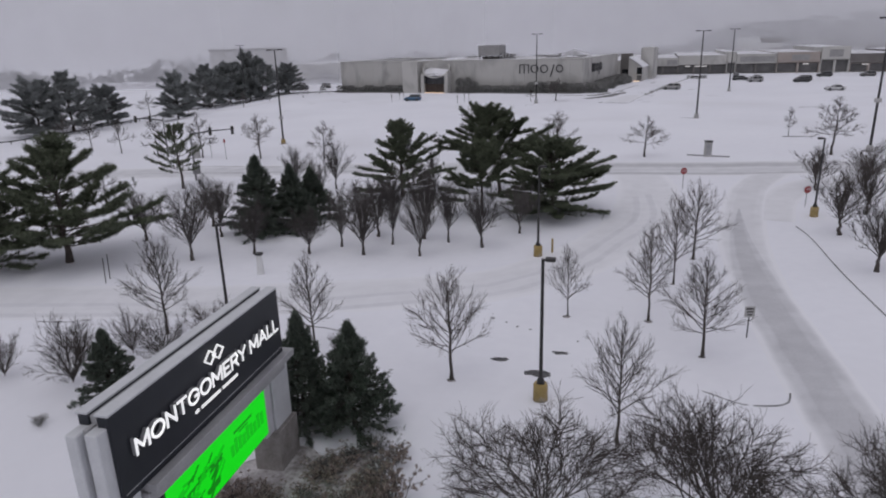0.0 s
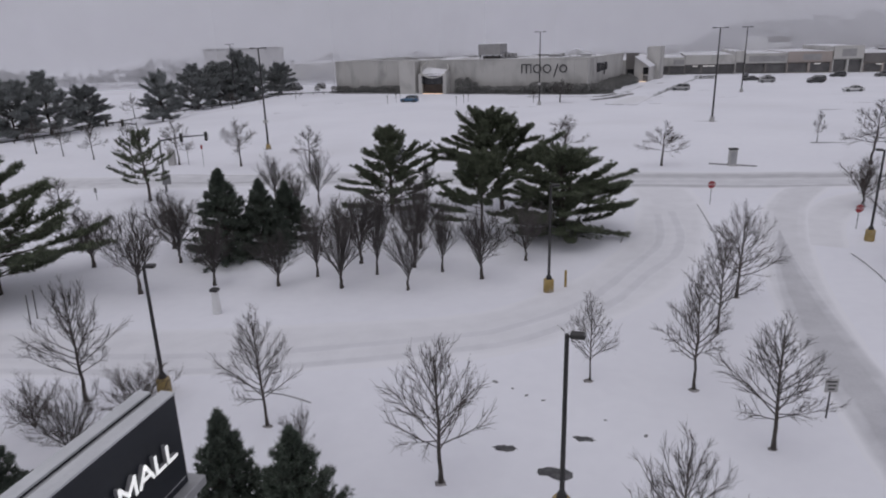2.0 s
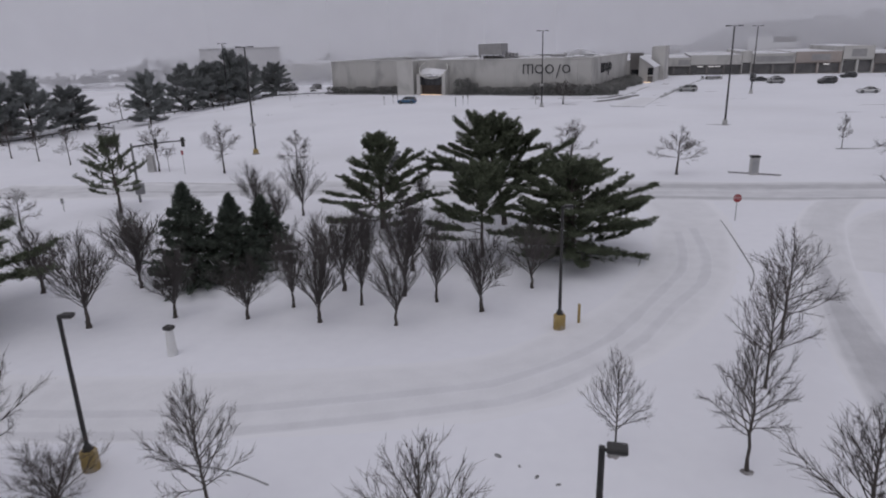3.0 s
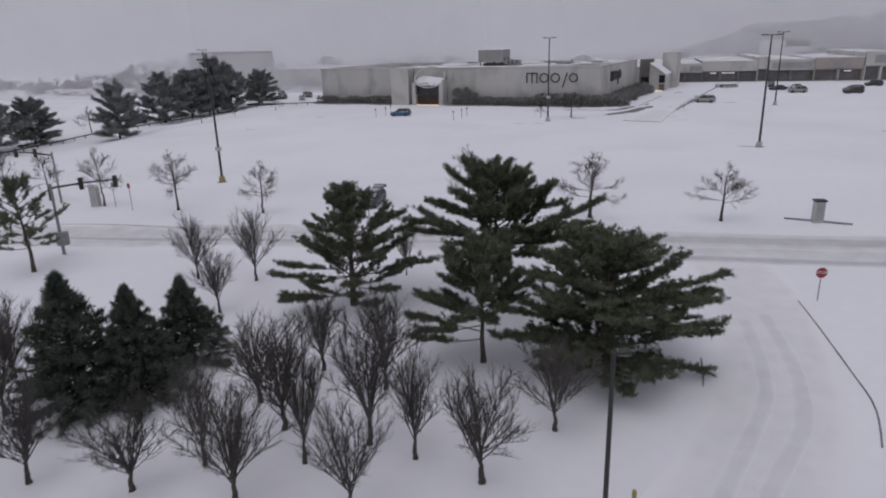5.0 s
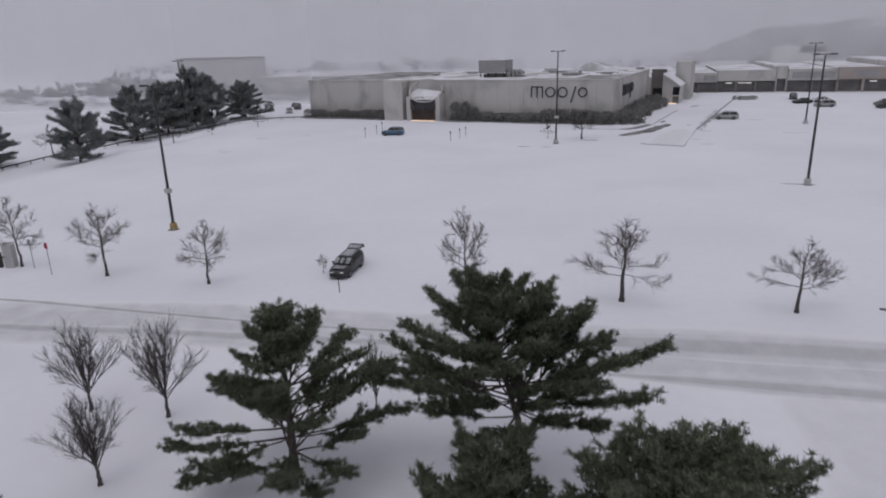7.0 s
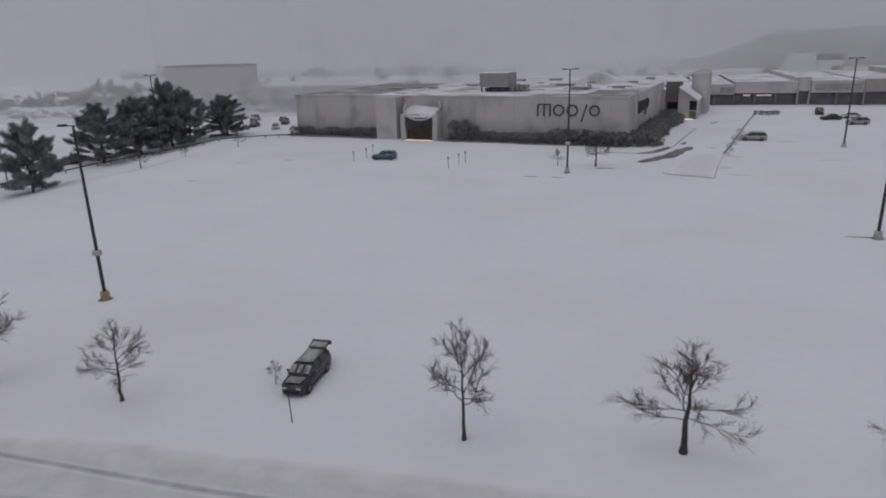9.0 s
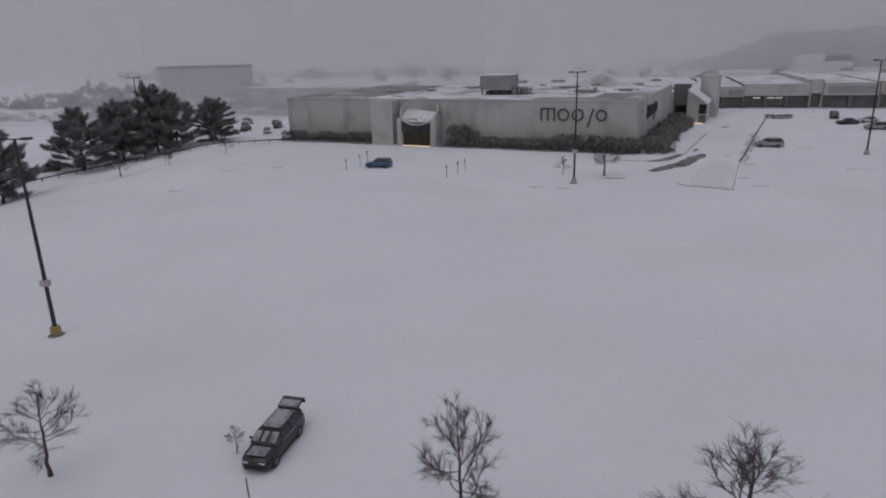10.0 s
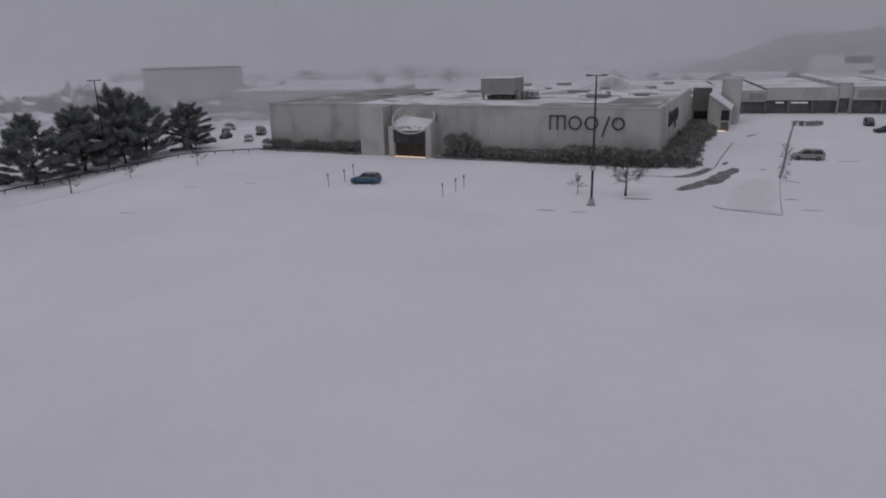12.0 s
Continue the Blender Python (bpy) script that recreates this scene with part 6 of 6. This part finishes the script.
        for a in (0.19, 0.80):
            wh = part("wheel", MB().tube([(x0 + L * a, s * (hw - 0.21), 0.34), (x0 + L * a, s * (hw - 0.02), 0.34), (x0 + L * a, s * (hw + 0.012), 0.34)], [0.345, 0.345, 0.30], 20), TYRE, ob)
            part("rim", MB().tube([(x0 + L * a, s * (hw + 0.0), 0.34), (x0 + L * a, s * (hw + 0.022), 0.34)], [0.22, 0.2], 12), RIM, wh)
            part("wheel_arch", MB().tube([(x0 + L * a, s * (hw - 0.10), 0.36), (x0 + L * a, s * (hw + 0.006), 0.36)], [0.42, 0.42], 20), POLE, ob)
    part("grille", MB().box((x0 + 0.01, 0, hood - 0.34), (0.08, W * 0.45, 0.16), 0.02), POLE, ob)
    part("bumper", MB().box((x0 + 0.02, 0, 0.45), (0.14, W * 0.62, 0.16), 0.05), TYRE, ob)
    if snow > 0:
        part("roof_snow", MB().box((x0 + (rf0 + rf1) / 2, 0, Ht + 0.02), ((rf1 - rf0) * 0.95, W - 0.75, 0.05), 0.02), CAR_SNOW, ob, "thin snow on the roof")
        if snow > 0.5:
            part("hood_snow", MB().box((x0 + ws * 0.55, 0, hood + 0.035), (ws * 0.6, W - 0.7, 0.04), 0.015, Matrix.Rotation(0.0, 4, "Y")), CAR_SNOW, ob, "thin snow on the bonnet")
            if hatch:
                for a, b in ((-0.52, 0.42), (0.02, 0.30), (0.50, 0.38)):
                    part("screen_snow", MB().box((0, b * 0.2, 0), (0.5 + b * 0.4, b, 0.02), 0.008, Matrix.Translation((x0 + (ws + rf0) / 2 - 0.06, a, (z1 + belt) / 2 + 0.02)) @ Matrix.Rotation(-math.atan2(z1 - belt, rf0 - ws), 4, "Y")), CAR_SNOW, ob, "streaks of snow on the windscreen")
            else:
                part("screen_snow", MB().box((0, 0, 0), (math.hypot(rf0 - ws, z1 - belt) * 0.6, W - 0.75, 0.02), 0.008, Matrix.Translation((x0 + (ws + rf0) / 2 - 0.05, 0, (z1 + belt) / 2 + 0.02)) @ Matrix.Rotation(-math.atan2(z1 - belt, rf0 - ws), 4, "Y")), CAR_SNOW, ob, "snow on the windscreen")
    if hatch:
        hm = Matrix.Translation((x0 + rf1 + 0.1, 0, Ht - 0.02)) @ Matrix.Rotation(radians(-14), 4, "Y")
        hd = part("tailgate", MB().box((0.52, 0, 0.0), (0.95, W - 0.42, 0.07), 0.03, hm).box((0.98, 0, -0.16), (0.12, W - 0.38, 0.36), 0.04, hm), paint, ob, "raised tailgate")
        part("tailgate_glass", MB().box((0.45, 0, 0.045), (0.55, W - 0.62, 0.02), 0.005, hm), CAR_SNOW, hd, "snowy rear window")
        part("load_space", MB().box((x0 + L - 0.22, 0, 0.95), (0.25, W - 0.4, 0.8), 0.04), TYRE, ob, "dark open boot")
    return ob


car("wagon", -30.6, 95.6, radians(91), CAR_DARK, "dark car with its tailgate raised, parked in the snow", 1.0, True)
car("suv", -53.7, 178.6, radians(2), CAR_BLUE, "teal-blue car parked before the store", 0.4)
car("van", 16.6, 206.6, radians(-6), CAR_SILVER, "silver-grey minivan parked in the snowy lot", 1.0)
car("suv", 42.0, 257.5, radians(80), CAR_DARK, "dark parked car under snow", 1.0)
car("sedan", 46.5, 247.5, radians(10), CAR_WHITE, "white parked car under snow", 1.0)
car("suv", 56.6, 230.0, radians(5), CAR_DARK, "dark parked car near the shops", 0.4)
car("van", 58.5, 236.5, radians(5), CAR_GREY, "grey parked van near the shops", 1.0)
car("suv", 70.0, 256.8, radians(5), CAR_DARK, "dark parked car in the far lot", 0.4)
car("sedan", 56.5, 196.2, radians(3), CAR_WHITE, "white parked car in the snowy lot", 1.0)
car("sedan", 41.2, 244.4, radians(4), CAR_DARK, "dark parked sedan in the snowy lot", 0.4)
car("suv", 44.0, 234.1, radians(4), CAR_SILVER, "silver-grey parked car in the snowy lot", 1.0)
car("suv", 83.2, 256.7, radians(5), CAR_GREY, "grey parked car in the far lot", 1.0)
for i, (x, y) in enumerate(((-124, 176), (-121, 182), (-128, 205), (-122, 214), (-116, 222), (-110, 229), (-104, 236), (-100.8, 224.1), (-113.0, 234.0), (-107.5, 242.0), (-119.0, 246.0), (-127.9, 240.0), (-133.5, 236.0), (-121.4, 206.5), (-139.0, 228.0))):
    car(("suv", "sedan")[i % 2], x, y, radians(60 + 8 * i), (CAR_GREY, CAR_WHITE, CAR_DARK)[i % 3], "parked car dim behind the bank pines", 1.0)


# ---- planting round the sign ----
def dry_shrub(name, seed, label, seeds):
    """A low clump of dry stems with seed heads, 10 high and 10 wide."""
    rng = random.Random(seed)
    ob = thing(name, label, "shrub", "sign bed shrubs")
    sm, pos, way = MB(), [], []
    for i in range(34):
        az, el = rng.uniform(0, 6.28), rng.uniform(0.6, 1.45)
        d = Vector((math.cos(az) * math.cos(el), math.sin(az) * math.cos(el), math.sin(el)))
        pts = wander(rng, Vector((rng.gauss(0, 1.4), rng.gauss(0, 1.4), -0.3)), d, rng.uniform(5, 10), 4, 0.1, 0.04)
        sm.tube(pts, [0.12, 0.10, 0.08, 0.06, 0.04], 3, cap=False)
        for _ in range(4):
            p, dd = along(pts, rng.uniform(0.4, 0.999))
            q = wander(rng, p, side_way(rng, dd, 0.6), rng.uniform(0.8, 2.2), 2, 0.1, 0.05)
            sm.tube(q, [0.06, 0.05, 0.03], 3, cap=False)
            pos.append(tuple(q[-1]))
            way.append((0, 0, 1))
    part("stemwork", sm, HEDGE_TWIG, ob)
    v, f = needles(pos, way, 12 if seeds else 5, 0.75, 0.32, np.random.default_rng(seed), 1.2)
    tagged(part("foliage", raw_mesh("foliage", v.tolist(), f.tolist(), DRY if seeds else BUSH), DRY, ob, "dry brown seed heads" if seeds else "dull green leaves"), kind="stuff")
    return ob


rows_bed, rb = [], random.Random(77)
for i in range(15):
    a = rb.random()
    rows_bed.append((-10.9 + 3.0 * rb.random(), 18.2 + 4.2 * a, rb.uniform(0.45, 0.95), rb.uniform(0.8, 1.5)))
for i in range(22):
    rows_bed.append((-13.6 + 4.4 * rb.random(), 12.5 + 6 * rb.random(), rb.uniform(0.6, 1.0), rb.uniform(0.9, 1.4)))
rows_bed += [(-7.4, 19.6, 1.7, 1.7), (-8.2, 20.6, 1.2, 1.4), (-7.9, 18.6, 1.3, 1.6), (-29.0, 20.6, 0.9, 1.2), (-25.5, 21.6, 0.6, 0.8)]
spread_out([dry_shrub("dry_shrub", 120 + i, "low dry shrub with brown seed heads in the sign's bed", True) for i in range(2)] + [dry_shrub("green_shrub", 125, "low dull-green shrub in the sign's bed", False)], rows_bed, rt)
vs, fs = [], []
for i in range(28):
    a = 2 * math.pi * i / 28
    r = 1 + 0.16 * math.sin(3 * a) + 0.1 * math.sin(7 * a + 1)
    x, y = -11.2 + 3.4 * r * math.cos(a), 17.6 + 5.6 * r * math.sin(a)
    vs.append((x, y, float(ground(x, y)) - 0.01))
vs.append((-11.2, 17.6, float(ground(-11.2, 17.6)) + 0.12))
fs = [(i, (i + 1) % 28, 28) for i in range(28)]
tagged(new("planting_bed", raw_mesh("planting_bed", vs, fs, MULCH)), "bed of brown mulch and dry stems dusted with snow", "planting bed", kind="structure")
# bare islands, wheel stops and scraped spots in the far lot
for x, y, a, b, t in ((-23.7, 164.9, 1.6, 0.3, -0.1), (-19.7, 164.3, 1.2, 0.2, -0.1), (-12.4, 172.2, 1.9, 0.5, 0.05), (-72.8, 176.5, 1.2, 0.25, 0.1), (6.9, 174.0, 1.0, 0.3, 0), (7.9, 168.0, 1.3, 0.18, 0),
                      (13.0, 209.0, 0.9, 0.3, 0.2), (7.6, 196.1, 0.6, 0.6, 0), (9.5, 186.2, 1.4, 0.25, -0.4), (-81.5, 173.0, 1.6, 0.2, 0.1), (-81.0, 157.2, 1.4, 0.2, 0.1), (23.5, 205, 2.6, 0.2, 0.02),
                      (25.4, 183.1, 2.6, 0.2, 0.02), (28.0, 107.0, 3.6, 0.3, 0.0), (40, 150, 3.0, 0.16, 0), (44, 140, 3.2, 0.16, 0), (48, 166, 2.6, 0.16, 0), (15.0, 134.0, 2.6, 0.25, 0.0), (13.3, 238.5, 2.4, 0.8, 1.0)):
    n = 22
    out = [(a * rb.uniform(0.7, 1.1) * math.cos(2 * math.pi * k / n), b * rb.uniform(0.35, 1.2) * math.sin(2 * math.pi * k / n)) for k in range(n)]
    mb_ = MB().add([(p, q, -0.02) for p, q in out] + [(p * 0.93, q * 0.8, 0.055) for p, q in out], [(k, (k + 1) % n, (k + 1) % n + n, k + n) for k in range(n)] + [tuple(range(n, 2 * n))])
    single("bare_patch", mb_, KERB, "dark wet strip scraped bare of snow", "patch", "bare strips", "structure", spot(x, y, t))
# low hedge along the island by the parked van
for i in range(9):
    u = i / 8
    x, y = 8.9 + 8.0 * u, 188 + 34 * u
    v, f = leaf_cloud([(0, 0, 0.25, 0.9, 1.6, 0.7)], 160, 300 + i, 0.09)
    single("low_bush", raw_mesh("low_bush", v, f, BUSH), BUSH, "low snow-dusted bush on the lot island", "bush", "island bushes", m=spot(x + 0.3 * math.sin(i * 2.1), y, 0.2 * i))
for i, (x, y) in enumerate([(27.0, 257.9), (28.2, 256.7), (29.7, 256.7), (31.4, 257.9)]):
    v, f = leaf_cloud([(0, 0, 0.4, 2.6, 1.8, 1.2)], 240, 320 + i, 0.11)
    single("low_bush", raw_mesh("low_bush", v, f, BUSH), BUSH, "dark snow-dusted bush at the end of the lot island", "bush", "island bushes", m=spot(x, y, 0.3 * i))
for x, y, a in ((-6.48, 36.84, 0.22), (-5.56, 36.33, 0.12), (-4.83, 35.81, 0.16), (-4.01, 35.50, 0.14), (0.43, 33.33, 0.16), (-1.22, 34.26, 0.1)):
    single("clod", MB().tube([(0, 0, -0.05), (0, 0, 0.04), (0, 0, 0.07)], [a, a * 0.9, a * 0.4], 7), KERB, "small dark clod showing through the snow", "clod", "clods", m=spot(x, y, 3 * x) @ Matrix.Diagonal((1, 0.6, 1, 1)))
# dark bare spots in the snow beside the lamp
def wet_spot(x, y, a, b, seed):
    """A ragged spot where the paving shows through."""
    rng = random.Random(seed)
    n = 18
    pts = [(a * rng.uniform(0.65, 1.15) * math.cos(2 * math.pi * k / n), b * rng.uniform(0.6, 1.2) * math.sin(2 * math.pi * k / n)) for k in range(n)]
    mb = MB().add([(p, q, 0.0) for p, q in pts] + [(p * 0.9, q * 0.9, 0.062) for p, q in pts], [(k, (k + 1) % n, (k + 1) % n + n, k + n) for k in range(n)] + [tuple(range(n, 2 * n))])
    single("bare_patch", mb, WET, "dark ragged spot melted through the snow", "patch", "", "structure", spot(x, y))


wet_spot(-5.14, 31.48, 0.55, 0.3, 1)
wet_spot(-2.05, 32.71, 0.5, 0.22, 2)
wet_spot(-2.98, 30.24, 0.85, 0.42, 3)


def ragged_strip(pts, width, seed, material, label):
    """A ragged strip of bare ground along the line, lying a little proud."""
    rng = random.Random(seed)
    p = curve_points(pts, 1.5)
    d = np.gradient(p, axis=0)
    d /= np.linalg.norm(d, axis=1)[:, None]
    vs, n = [], len(p)
    for i in range(n):
        k = math.sin(math.pi * (i + 0.4) / n) ** 0.5
        a, b = -width * k * rng.uniform(0.3, 0.62), width * k * rng.uniform(0.3, 0.62)
        for s, up in ((a, -0.02), (a * 0.8, 0.10), (b * 0.8, 0.10), (b, -0.02)):
            x, y = p[i] + np.array([-d[i, 1], d[i, 0]]) * s
            vs.append((x, y, float(ground(x, y)) + up))
    fs = [(i * 4 + j, i * 4 + j + 1, i * 4 + j + 5, i * 4 + j + 4) for i in range(n - 1) for j in range(3)]
    tagged(new("bare_patch", raw_mesh("bare_patch", vs, fs, material)), label, "patch", kind="structure")


ragged_strip([(-6.8, 178.2), (-4.2, 181.8), (-1.4, 186.0), (1.1, 190.6), (3.4, 196.4)], 3.2, 5, BANK, "ragged bank of bare dark ground beside the walk")
ragged_strip([(-6.6, 188.4), (-4.2, 189.6), (-2.0, 192.5), (-0.6, 196.0)], 1.6, 6, BANK, "strip of dry grass along the store's bed")
ragged_strip([(2.0, 199.6), (3.0, 202.0)], 0.9, 7, BANK, "small bare spot by the walk")
ragged_strip([(10.0, 92.1), (12.5, 91.3), (15.0, 90.3)], 0.5, 8, BANK, "dark bare strip of ground at the cabinet")
